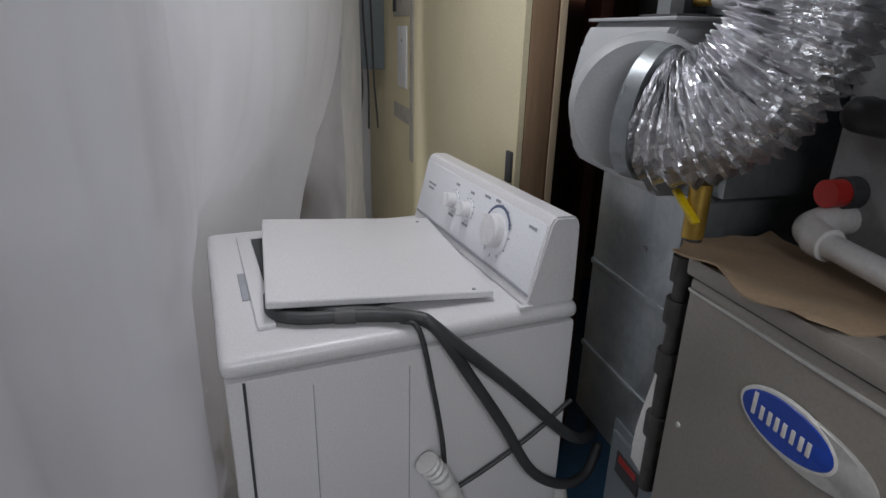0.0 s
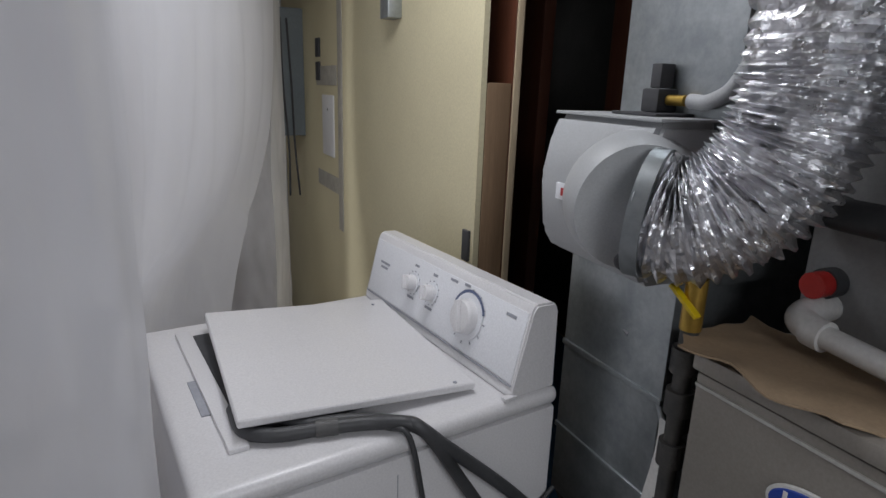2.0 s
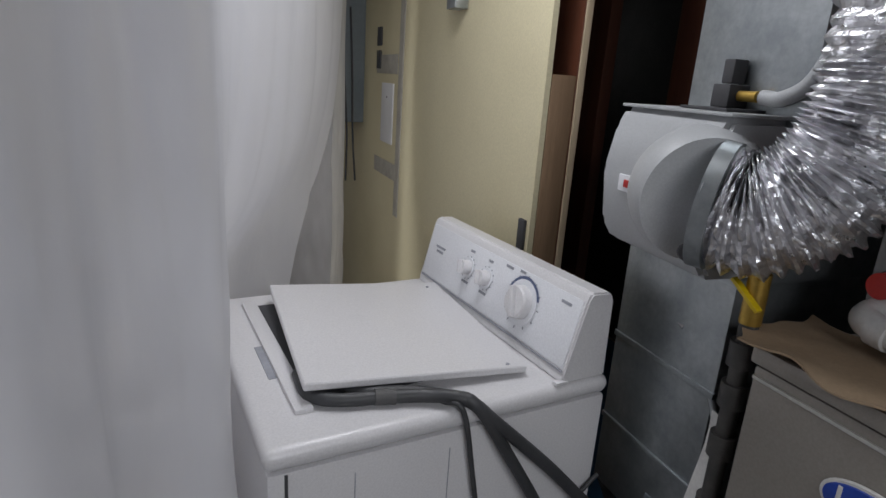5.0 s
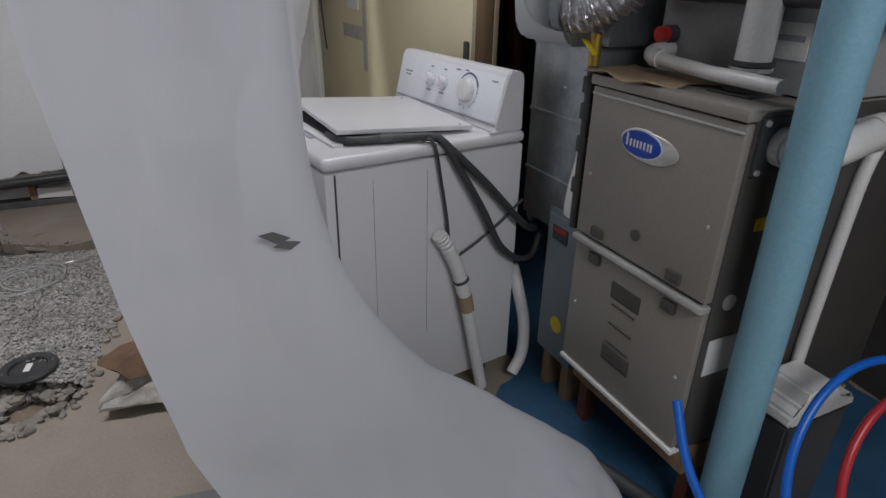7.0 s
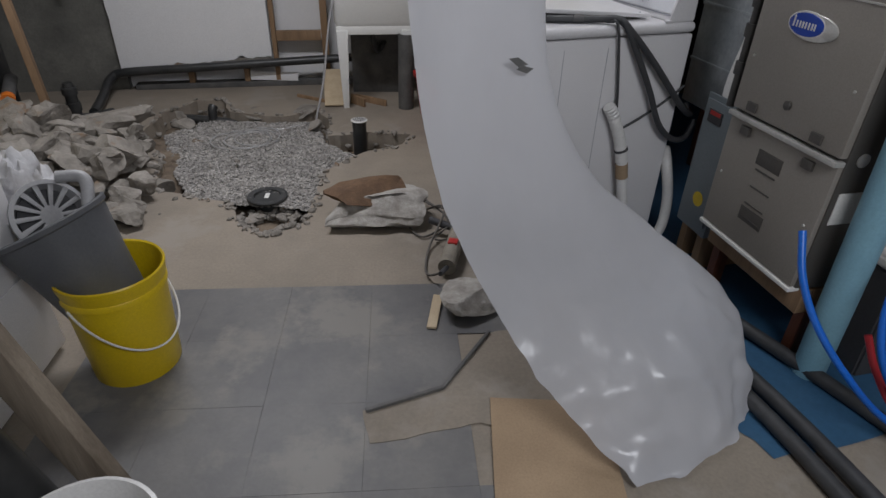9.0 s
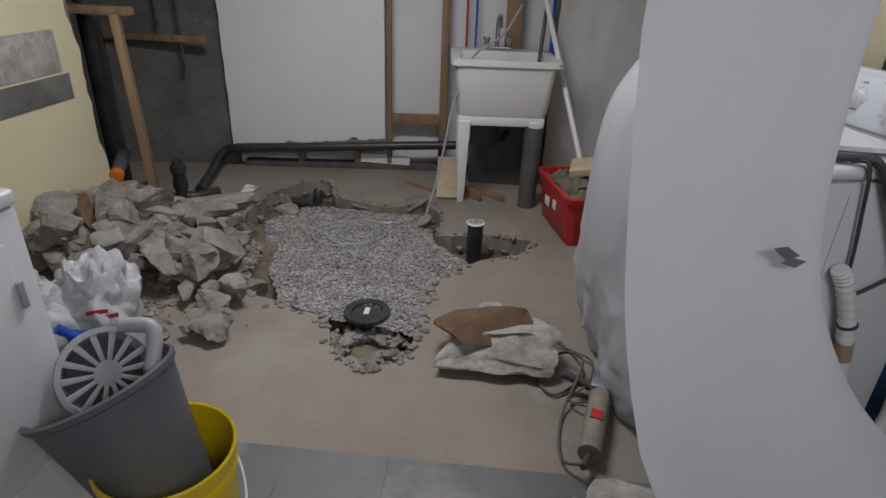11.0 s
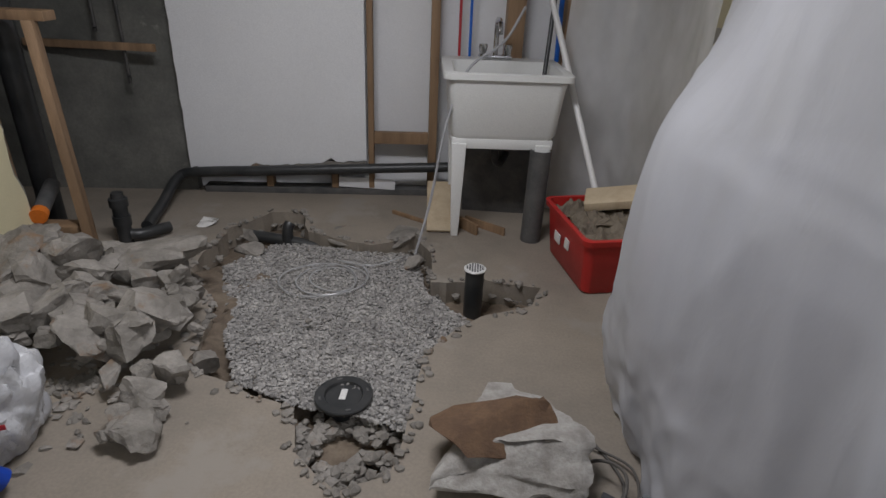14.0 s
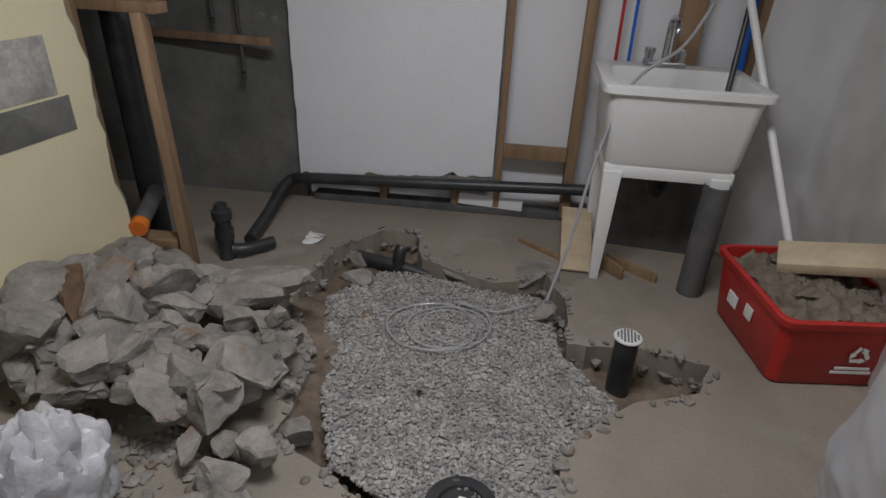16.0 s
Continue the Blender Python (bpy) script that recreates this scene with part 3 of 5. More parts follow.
part("tag", tube([wl(0.455, -0.042, 0.36), wl(0.443, -0.040, 0.42)], 0.0245, 12), M_card, pipe, "brown torn paper wrap", world=True)
hose("floor_hose", [wl(0.72, 0.05, 0.42), wl(0.70, -0.01, 0.36), wl(0.725, -0.03, 0.22), wl(0.71, -0.05, 0.10), wl(0.66, -0.06, 0.03)], 0.022, M_pvc, "pale ribbed hose curving to the floor")


# ---- furnace corner ----
F = pose(0.483, 0.415, 0, 0, 0, 8.0)


def fl(x, y, z):
    return F @ Vector((x, y, z))


def furnace():
    f = thing("furnace", "taupe steel gas furnace on a wooden stand", "furnace", F)
    D, B = 0.72, 0.475
    part("cabinet", box((0.012, 0, 0.29), (D, B, 1.15), 0.006), M_furnside, f, "dark steel cabinet")
    up = part("upper_door", box((-0.012, 0.004, 0.725), (0.014, B - 0.004, 1.128), 0.006), M_taupe, f)
    lo = part("lower_door", box((-0.006, 0.004, 0.30), (0.014, B - 0.004, 0.712), 0.006), M_taupe, f)
    part("top_rail", box((-0.02, 0, 1.132), (0.03, B, 1.158), 0.005), M_taupe, f)
    part("groove", box((-0.0155, 0.006, 1.108), (-0.010, B - 0.006, 1.113), 0.001), M_silver, up)
    part("lip", box((-0.022, 0.002, 0.700), (0.012, B - 0.002, 0.716), 0.004), M_silver, lo)
    part("base_flange", box((-0.012, 0, 0.283), (0.03, B, 0.297), 0.003), M_paper, f, "pale bottom flange")
    part("lid", box((0.0, 0, 1.150), (D, B, 1.154)), M_taupe, f)
    for y in (0.10, 0.38):
        part("latch", box((-0.020, y - 0.022, 0.735), (-0.010, y + 0.022, 0.765), 0.004), M_furnside, up, "dark recessed latch")
        part("latch", box((-0.016, y - 0.022, 0.655), (-0.004, y + 0.022, 0.685), 0.004), M_furnside, lo, "dark recessed latch")
    part("sight_glass", lathe([(0.014, 0), (0.014, 0.006), (0.009, 0.007), (0, 0.007)], 16), M_furnside, up).matrix_basis = pose(-0.012, 0.24, 0.80, 0, -90, 0)
    for z in (0.63, 0.57, 0.51, 0.45, 0.40):
        part("stamp", box((-0.0085, 0.20, z), (-0.005, 0.29, z + 0.006), 0.001), M_furnside, lo)
    for z in (0.64, 0.44):
        part("stamped_panel", box((-0.0075, 0.19, z - 0.05), (-0.005, 0.30, z), 0.001), M_furnside, lo)
    for y, z in ((0.04, 0.90), (0.44, 0.90), (0.04, 0.50), (0.44, 0.50)):
        part("screw", lathe([(0.005, 0), (0.004, 0.003), (0, 0.003)], 10), M_silver, up if z > 0.7 else lo).matrix_basis = pose(-0.011 if z > 0.7 else -0.006, y, z, 0, -90, 0)

    def oval(x, y, z, a, b, t=0.004):
        bm = lathe([(1, 0), (1, t), (0.96, t + 0.0015), (0, t + 0.0015)], 40)
        for v in bm.verts:
            v.co.x, v.co.y = v.co.x * b, v.co.y * a
        bm.transform(pose(x, y, z, 0, -90, 0))
        return bm
    badge = part("badge", oval(-0.0125, 0.245, 1.02, 0.092, 0.036, 0.003), M_silver, up, "silver oval badge")
    part("blue_oval", oval(-0.0150, 0.268, 1.024, 0.066, 0.031, 0.003), M_logo, badge, "blue oval with white lettering shapes")
    part("blue_rim", oval(-0.0140, 0.268, 1.024, 0.071, 0.036, 0.0025), M_paper, badge)
    xs = (0.313, 0.300, 0.288, 0.277, 0.266, 0.254, 0.242, 0.232)
    for i, y in enumerate(xs):
        h = 0.030 if i == 0 else 0.018
        part("letter_stroke", box((-0.0205, y - 0.0028, 1.013), (-0.0190, y + 0.0028, 1.013 + h), 0.0006), M_paper, badge)
    part("label", box((0.03, -0.003, 0.52), (0.14, 0.001, 0.62), 0.001), M_paper, f, "printed data label")
    part("yellow_label", box((0.08, -0.003, 0.89), (0.15, 0.001, 0.92), 0.001), M_yellow, f, "yellow warning label")
    part("outlet_plate", box((0.02, -0.008, 1.02), (0.14, 0.002, 1.14), 0.004), M_seam, f, "black outlet plate")
    for x, z in ((0.03, 1.03), (0.13, 1.03), (0.03, 1.13), (0.13, 1.13)):
        part("bolt", lathe([(0.007, 0), (0.006, 0.005), (0, 0.005)], 8), M_silver, f).matrix_basis = pose(x, -0.008, z, 90, 0, 0)
    part("knockout", lathe([(0.02, 0), (0.02, 0.004), (0, 0.004)], 20), M_silver, f).matrix_basis = pose(0.06, -0.001, 0.72, 90, 0, 0)
    part("flue_plate", box((0.085, 0.09, 1.1545), (0.195, 0.20, 1.160), 0.002), M_seam, f, "black flue flange plate")
    part("collar", lathe([(0.046, 1.160), (0.048, 1.163), (0.048, 1.178), (0.041, 1.180), (0.041, 1.212), (0.045, 1.214), (0.045, 1.222), (0.04, 1.224)], 28, (0.14, 0.145, 0)), M_seam, f, "black rubber pipe coupling")
    for z in (1.183, 1.202):
        part("clamp", lathe([(0.0425, z), (0.0440, z), (0.0440, z + 0.009), (0.0425, z + 0.009)], 28, (0.14, 0.145, 0)), M_silver, f, "steel hose clamp")
    return f


furnace()

stand = thing("furnace_stand", "red-brown wooden stand under the furnace", "stand", F)
part("front_rail", box((0.05, 0.0, 0.19), (0.088, 0.475, 0.282), 0.004), M_stud, stand)
part("back_rail", box((0.66, 0.0, 0.19), (0.698, 0.475, 0.282), 0.004), M_stud, stand)
for y in (0.0, 0.437):
    part("side_rail", box((0.09, y, 0.19), (0.658, y + 0.038, 0.282), 0.004), M_stud, stand)
    for x in (0.09, 0.60):
        part("leg", box((x, y, 0.0), (x + 0.05, y + 0.038, 0.19), 0.004), M_redwood, stand)

flue = thing("flue_pipe", "white plastic flue pipe rising from the furnace", "pipe", pose(*fl(0.14, 0.145, 1.22)))
part("pipe", tube([fl(0.14, 0.145, 1.21), fl(0.14, 0.145, 2.25)], 0.037, 28), M_pvc, flue, world=True)
intake = thing("intake_pipe", "white plastic pipe elbowed out of the furnace side", "pipe", pose(*fl(0.12, 0, 1.03)))
part("pipe", tube([fl(0.08, -0.008, 1.08), fl(0.085, -0.06, 1.08), fl(0.13, -0.085, 1.085), fl(0.30, -0.06, 1.10), fl(0.48, -0.05, 1.13), fl(0.55, -0.05, 1.20), fl(0.57, -0.05, 1.40), fl(0.57, -0.05, 1.8), fl(0.57, -0.05, 2.25)], 0.033, 22), M_pvc, intake, world=True)
for a in ((0.082, -0.022, 1.08), (0.30, -0.06, 1.10), (0.47, -0.05, 1.127)):
    p = fl(*a)
    part("joint_ring", lathe([(0.033, -0.016), (0.039, -0.016), (0.039, 0.016), (0.033, 0.016)], 24), M_pvc, intake).matrix_basis = Matrix.Translation(intake.matrix_basis.inverted() @ p) @ pose(0, 0, 0, 90 if a[0] < 0.2 else 0, 0 if a[0] < 0.2 else 80, 0)

coil = thing("coil_cabinet", "grey sheet-metal coil box above the furnace", "duct", F)
part("box", box((0.19, 0.0, 1.158), (0.72, 0.475, 1.62), 0.004), M_coil, coil)
part("plenum", box((0.22, 0.02, 1.624), (0.70, 0.46, 2.24), 0.004), M_galv, coil)
part("band", box((0.185, -0.004, 1.60), (0.725, 0.479, 1.63), 0.004), M_seam, coil, "black sealing band")
part("label", box((0.1875, 0.061, 1.229), (0.1905, 0.180, 1.303), 0.001), M_paper, coil, "white printed label")
part("label_bar", box((0.186, 0.071, 1.266), (0.188, 0.170, 1.278)), M_grey, coil, "grey printed bar")
part("port", tube([(0.205, 0.43, 1.252), (0.165, 0.43, 1.252)], 0.022, 20), M_seam, coil)
part("port_cap", tube([(0.17, 0.43, 1.252), (0.140, 0.43, 1.252)], 0.019, 20), M_red, coil, "red round cap")

line = thing("refrigerant_line", "black foam-insulated refrigerant line along the coil box", "pipe", pose(*fl(0.16, 0.2, 1.355)))
part("insulation", tube([fl(0.185, 0.44, 1.355), fl(0.16, 0.40, 1.355), fl(0.16, 0.10, 1.355), fl(0.16, -0.05, 1.355), fl(0.30, -0.10, 1.365), fl(0.8, -0.12, 1.455)], 0.023, 16), M_hose, line, world=True)
for y in (0.34, 0.12):
    part("tape_wrap", tube([fl(0.16, y, 1.355), fl(0.16, y - 0.03, 1.355)], 0.0245, 16), M_seam, line, "black tape wrap", world=True)

drain = thing("condensate_pipe", "white plastic condensate pipe across the furnace top", "pipe", pose(*fl(0.16, 0.30, 1.2)))
part("elbow", tube([fl(0.21, 0.43, 1.214), fl(0.15, 0.43, 1.212), fl(0.12, 0.422, 1.206), fl(0.110, 0.39, 1.200)], 0.021, 18), M_pvc, drain, world=True)
part("pipe", tube([fl(0.112, 0.40, 1.200), fl(0.085, 0.20, 1.192), fl(0.08, 0.10, 1.192), fl(0.08, 0.02, 1.19)], 0.016, 18, smooth=False), M_pvc, drain, world=True)
part("ring", tube([fl(0.112, 0.405, 1.200), fl(0.109, 0.378, 1.199)], 0.022, 18), M_pvc, drain, world=True)

down = thing("condensate_riser", "white plastic drain pipe running down to the pump", "pipe", pose(1.22, 0.5, 0.3))
part("pipe", tube([(0.73, 0.446, 1.09), (0.84, 0.456, 1.1), (0.885, 0.456, 1.06), (0.866, 0.455, 0.944), (0.853, 0.45, 0.477), (0.857, 0.44, 0.44)], 0.016, 16, per=6), M_pvc, down, world=True)

pump = thing("condensate_pump", "white plastic condensate pump on the floor", "pump", pose(*fl(0.337, -0.075, 0), 0, 0, 8))
part("tank", prism([(-0.10, 0.0), (0.10, 0.0), (0.12, 0.393), (-0.12, 0.393)], -0.055, 0.055, 0.008), M_seam, pump, "black tank")
part("cover", prism([(-0.125, 0.395), (0.125, 0.395), (0.118, 0.428), (0.04, 0.438), (0.03, 0.488), (-0.07, 0.488), (-0.08, 0.438), (-0.118, 0.428)], -0.06, 0.06, 0.008), M_pvc, pump)

# cardboard on top of the furnace
bm = bmesh.new()
bmesh.ops.create_grid(bm, x_segments=14, y_segments=14, size=0.5)
for v in bm.verts:
    x, y = v.co.x, v.co.y
    v.co = Vector((0.065 + x * 0.20 + 0.02 * noise.noise(Vector((y * 4, x, 0))), 0.375 + y * 0.27 + 0.03 * noise.noise(Vector((x * 4, 1, y))), 1.161 + 0.004 * (y + 0.5) ** 2 + 0.03 * max(0, -x - 0.3) * (1 + math.sin(y * 9)) + 0.004 * noise.noise(Vector((x * 6, y * 6, 0)))))
bmesh.ops.solidify(bm, geom=bm.faces[:], thickness=0.003)
bm.transform(F)
single("cardboard_sheet", bm, M_card, "torn brown cardboard lying on the furnace", "cardboard")

# return duct, filter cabinet, humidifier
duct = thing("return_duct", "galvanised sheet-metal return duct beside the furnace", "duct", pose(0.485, 0.945, 0, 0, 0, 8))
part("drop", box((0, 0.08, 0.62), (0.42, 0.36, 1.20), 0.003), M_galv, duct)
part("riser", box((0.03, 0.05, 1.205), (0.45, 0.30, 2.24), 0.003), M_galv, duct)
for z in (0.78, 0.98, 1.19):
    part("seam", box((-0.004, 0.078, z), (0.424, 0.362, z + 0.012), 0.002), M_galv, duct)
part("drive_cleat", box((0.026, 0.045, 1.86), (0.454, 0.305, 1.88), 0.003), M_galv, duct)
boot = thing("filter_cabinet", "blue-grey steel filter cabinet beside the furnace", "cabinet", pose(0.48, 0.945, 0, 0, 0, 8))
part("body", box((0, 0, 0.16), (0.5, 0.19, 0.70), 0.005), M_bluegrey, boot)
part("door", box((-0.008, 0.012, 0.20), (0.001, 0.178, 0.68), 0.003), M_bluegrey, boot)
part("label", box((-0.0105, 0.07, 0.60), (-0.007, 0.15, 0.65), 0.001), M_seam, boot, "black and red label")
part("red_label", box((-0.0115, 0.08, 0.63), (-0.0095, 0.14, 0.645)), M_red, boot, "red and white sticker")
part("sticker", lathe([(0.03, 0), (0.03, 0.002), (0, 0.002)], 24), M_yellow, boot, "round yellow sticker").matrix_basis = pose(-0.008, 0.08, 0.30, 0, -90, 0)
for y in (0.02, 0.13):
    part("foot", box((0.02, y, 0.0), (0.46, y + 0.04, 0.16), 0.004), M_stud, boot)

hum = thing("humidifier", "grey plastic furnace humidifier on the return duct", "humidifier", pose(0.374, 1.011, 0, 0, 0, 5))
prof = [(0.0, 1.245), (0.028, 1.205), (0.16, 1.205), (0.16, 1.465), (0.022, 1.465), (0.004, 1.43), (-0.012, 1.35)]
part("cover", prism(prof, 0.0, 0.28, 0.010), M_humid, hum)
part("back_box", box((0.1615, 0.01, 1.21), (0.172, 0.27, 1.46), 0.004), M_bluegrey, hum)
part("top_lip", box((0.016, -0.002, 1.4655), (0.17, 0.282, 1.471), 0.002), M_humid, hum)
ca, cb = Vector((0.335, 1.035, 1.35)), Vector((0.352, 0.952, 1.342))
part("collar", tube([(0.40, 1.065, 1.35), (0.35, 1.01, 1.35), (0.338, 0.968, 1.346)], 0.1, 40, per=6, radius=lambda i, n, q: 0.103 - 0.011 * i / n), M_humid, hum, world=True)
dash = (cb - ca).normalized()
for k in range(5):
    q = math.radians(150 + 13 * k)
    side_a = dash.cross(Vector((0, 0, 1))).normalized()
    up_a = side_a.cross(dash)
    p = ca.lerp(cb, 0.72) + 0.097 * (side_a * math.cos(q) + up_a * math.sin(q))
    part("collar_mark", stick(p, p + dash * 0.012, 0.003, 0.002, 0.0004), M_seam, hum, "dark printed damper mark", world=True)
bm = lathe([(0.012, 0.0), (0.013, 0.012), (0.009, 0.016), (0, 0.016)], 14)
bm.transform(Matrix.Translation((0.318, 0.955, 1.275)) @ pose(0, 0, 0, 0, -90, 35))
part("knob", bm, M_seam, hum, "black knob", world=True)
badge = part("badge", box((-0.014, 0.165, 1.315), (-0.004, 0.215, 1.345), 0.001), M_panel, hum, "white square badge with red mark")
part("badge_mark", box((-0.0155, 0.183, 1.323), (-0.013, 0.197, 1.337), 0.001), M_red, badge, "small red mark")
valve = part("valve", box((0.085, 0.09, 1.477), (0.13, 0.13, 1.515), 0.004), M_seam, hum, "black solenoid valve")
part("coil", box((0.093, 0.098, 1.516), (0.122, 0.122, 1.555), 0.003), M_seam, valve)
part("bracket", box((0.05, 0.05, 1.4715), (0.16, 0.16, 1.4765), 0.001), M_seam, hum)
part("fitting", tube([(0.107, 0.088, 1.497), (0.107, 0.05, 1.497)], 0.009, 12), M_brass, hum, "brass fitting")

A = [(0.340, 0.962, 1.344), (0.382, 0.913, 1.338), (0.428, 0.872, 1.376), (0.456, 0.847, 1.44), (0.467, 0.838, 1.51), (0.469, 0.836, 1.60), (0.475, 0.836, 1.80), (0.48, 0.836, 2.22)]


def crinkle(i, n, a):
    ridge = 0.006 * math.sin(i * 1.55 + 0.35 * math.sin(3 * a))
    q = Vector((i * 0.55, 3.2 * math.cos(a), 3.2 * math.sin(a)))
    return 0.082 + ridge + 0.007 * noise.noise(q) + 0.004 * noise.noise(q * 2.7)


foil = thing("foil_duct", "crinkled silver foil flexible duct from the humidifier", "duct", pose(*A[0]))
part("hose", tube(A, 0.082, 72, per=24, radius=crinkle), M_foil, foil, world=True, smooth=False)
part("clamp_band", tube([A[0], Vector(A[0]).lerp(Vector(A[1]), 0.35)], 0.0925, 36), M_galv, foil, "steel clamp band", world=True)
hose("humidifier_tube", [(0.483, 1.068, 1.497), (0.487, 1.03, 1.497), (0.492, 0.985, 1.525), (0.496, 0.955, 1.60), (0.50, 0.94, 1.75), (0.50, 0.94, 2.2)], 0.012, M_humid, "grey water tube above the humidifier", "tube")
hose("copper_pipe", [(0.545, 0.93, 1.33), (0.545, 0.93, 1.5), (0.545, 0.93, 2.24)], 0.010, M_copper, "bare copper pipe rising past the humidifier", "pipe")
hose("metal_conduit", [(0.47, 1.20, 1.24), (0.468, 1.18, 1.14), (0.472, 1.11, 1.05), (0.478, 1.05, 1.0), (0.478, 1.0, 0.93)], 0.008, M_galv, "flexible metal conduit looping on the duct", "conduit")
con = thing("conduit_connector", "steel conduit connector on the duct", "connector", pose(0.475, 1.14, 1.08))
part("nut", tube([(0.472, 1.155, 1.085), (0.472, 1.12, 1.075)], 0.014, 8), M_chrome, con, world=True)
gas = thing("gas_pipe", "black iron gas pipe with tees beside the furnace", "pipe", pose(0.44, 0.928, 0.7))
part("pipe", tube([(0.425, 0.928, 0.71), (0.425, 0.928, 1.17)], 0.014, 14), M_iron, gas, world=True)
for z in (0.84, 0.96, 1.05, 1.12):
    part("fitting", tube([(0.425, 0.928, z - 0.02), (0.425, 0.928, z + 0.02)], 0.021, 14), M_iron, gas, world=True)
part("branch", tube([(0.425, 0.928, 1.0), (0.50, 0.95, 1.0)], 0.014, 14), M_iron, gas, world=True)
gv = part("valve", tube([(0.425, 0.928, 1.17), (0.425, 0.928, 1.25)], 0.016, 12), M_brass, gas, "brass gas valve", world=True)
part("lever", stick((0.41, 0.90, 1.20), (0.40, 0.95, 1.235), 0.012, 0.006, 0.001), M_yellow, gv, "yellow lever", world=True)
bm = bmesh.new()
bmesh.ops.create_grid(bm, x_segments=8, y_segments=4, size=0.5)
for v in bm.verts:
    v.co = Vector((0.428 + 0.012 * math.sin(v.co.x * 4), 0.955 + v.co.y * 0.05, 0.86 + v.co.x * 0.26))
bmesh.ops.solidify(bm, geom=bm.faces[:], thickness=0.001)
single("paper_tag", bm, M_paper, "white printed instruction sheet hung on the gas pipe", "paper")

post = thing("support_post", "light blue painted steel support post", "post", pose(0.603, 0.352, 0, 1.6, -3.2, 0))
part("column", lathe([(0.048, 0.006), (0.048, 2.24)], 28), M_post, post)
part("base_plate", box((-0.055, -0.055, 0), (0.055, 0.055, 0.006), 0.002), M_post, post)

# painted patch of floor, a sheet of paint 4 mm proud
BLUE = ragged([(0.16, 0.28), (0.30, 0.02), (0.53, 0.05), (0.75, 0.12), (1.0, 0.16), (1.60, 0.30), (1.60, 3.4), (0.42, 3.4), (0.42, 1.2), (0.2, 1.02), (0.10, 0.6)], 0.06, 0.03, 4)
bm = bmesh.new()
bm.faces.new([bm.verts.new((x, y, 0.004)) for x, y in BLUE])
tagged(part("floor_paint", bm, M_blue, smooth=False), "worn blue painted patch of basement floor", "floor paint", kind="structure")


def fat_pipe(pts, label):
    return hose("insulated_pipe", pts, 0.024, M_hose, label, "pipe")


for k, (a, b) in enumerate((((0.42, 0.66), (0.81, -0.24)), ((0.33, 0.47), (0.50, -0.34)), ((0.27, 0.42), (0.42, -0.36)))):
    m = ((a[0] + b[0]) / 2 + 0.02, (a[1] + b[1]) / 2 + 0.01)
    fat_pipe([(*a, 0.04), (*m, 0.028), (*b, 0.028)], "black foam-insulated pipe lying on the floor")

hose("blue_tube", [(0.364, 0.322, 0.56), (0.358, 0.25, 0.455), (0.39, 0.178, 0.35), (0.472, 0.106, 0.232), (0.61, 0.06, 0.10), (0.75, -0.06, 0.05), (1.0, -0.4, 0.03)], 0.010, M_bluepex, "blue plastic water tube with its end standing up", "tube")


def coil_tube(name, c, r, material, label, lean):
    pts = [(c[0] + r * math.cos(a), c[1] + lean * math.sin(a) * r, c[2] + r * math.sin(a)) for a in (math.radians(k) for k in range(60, 291, 23))]
    pts.append((c[0] + r * 0.7, c[1] - lean * r * 0.9 - 0.15, 0.03))
    return hose(name, pts, 0.010, material, label, "tube")


coil_tube("blue_tube", (0.82, 0.15, 0.355), 0.265, M_bluepex, "blue plastic water tube curling in a loose coil", 0.4)
coil_tube("red_tube", (0.87, 0.10, 0.36), 0.225, M_redpex, "red plastic water tube curling in a loose coil", 0.4)
hose("red_tube", [(0.578, 0.197, 0.29), (0.60, 0.14, 0.20), (0.67, 0.06, 0.09), (0.80, -0.08, 0.04), (1.02, -0.4, 0.03)], 0.010, M_redpex, "red plastic water tube with its end standing up", "tube")

# the cut end of the cream wall
endw = thing("wall_studs", "rough wooden studs at the cut wall end", "stud", CW)
part("stud", box((0.717, 0.483, 0.0), (0.783, 0.52, 1.52), 0.003), M_stud, endw)
part("stud_edge", box((0.786, 0.478, 0.0), (0.804, 0.484, 2.24), 0.002), M_pale, endw)
part("back_stud", box((0.717, 0.75, 0.0), (0.783, 0.79, 2.24), 0.003), M_stud, endw)
part("bracket", box((0.690, 0.50, 1.08), (0.70, 0.53, 1.16), 0.003), M_seam, endw, "black clip on the wall")
rail = thing("door_frame", "red-brown wooden door frame in the dark", "door frame", pose(0.62, 1.9, 0, 0, 0, 9))
part("jamb", box((0.0, 0.0, 0.0), (0.04, 0.10, 2.24), 0.004), M_redwood, rail)
part("jamb", box((0.34, 0.0, 0.0), (0.38, 0.10, 2.24), 0.004), M_redwood, rail)
part("head", box((0.041, 0.0, 1.86), (0.339, 0.10, 1.92), 0.004), M_redwood, rail)
win = tagged(part("window_1", box((-0.11, 0, 0), (0.11, 0.012, 0.3), 0.002), M_glow, smooth=False), "narrow bright basement window", "window", kind="structure")
win.matrix_basis = pose(1.253, 3.88, 1.652)

# patches and boxes on the cream wall
patch = thing("wall_plate", "white cover plate on patched cream wall", "cover plate", CW)
part("plate", box((0.694, 1.72, 1.20), (0.70, 1.90, 1.46), 0.002), M_white, patch)
part("screw", lathe([(0.006, 0), (0, 0.003)], 10), M_seam, patch).matrix_basis = pose(0.694, 1.81, 1.40, 0, -90, 0)
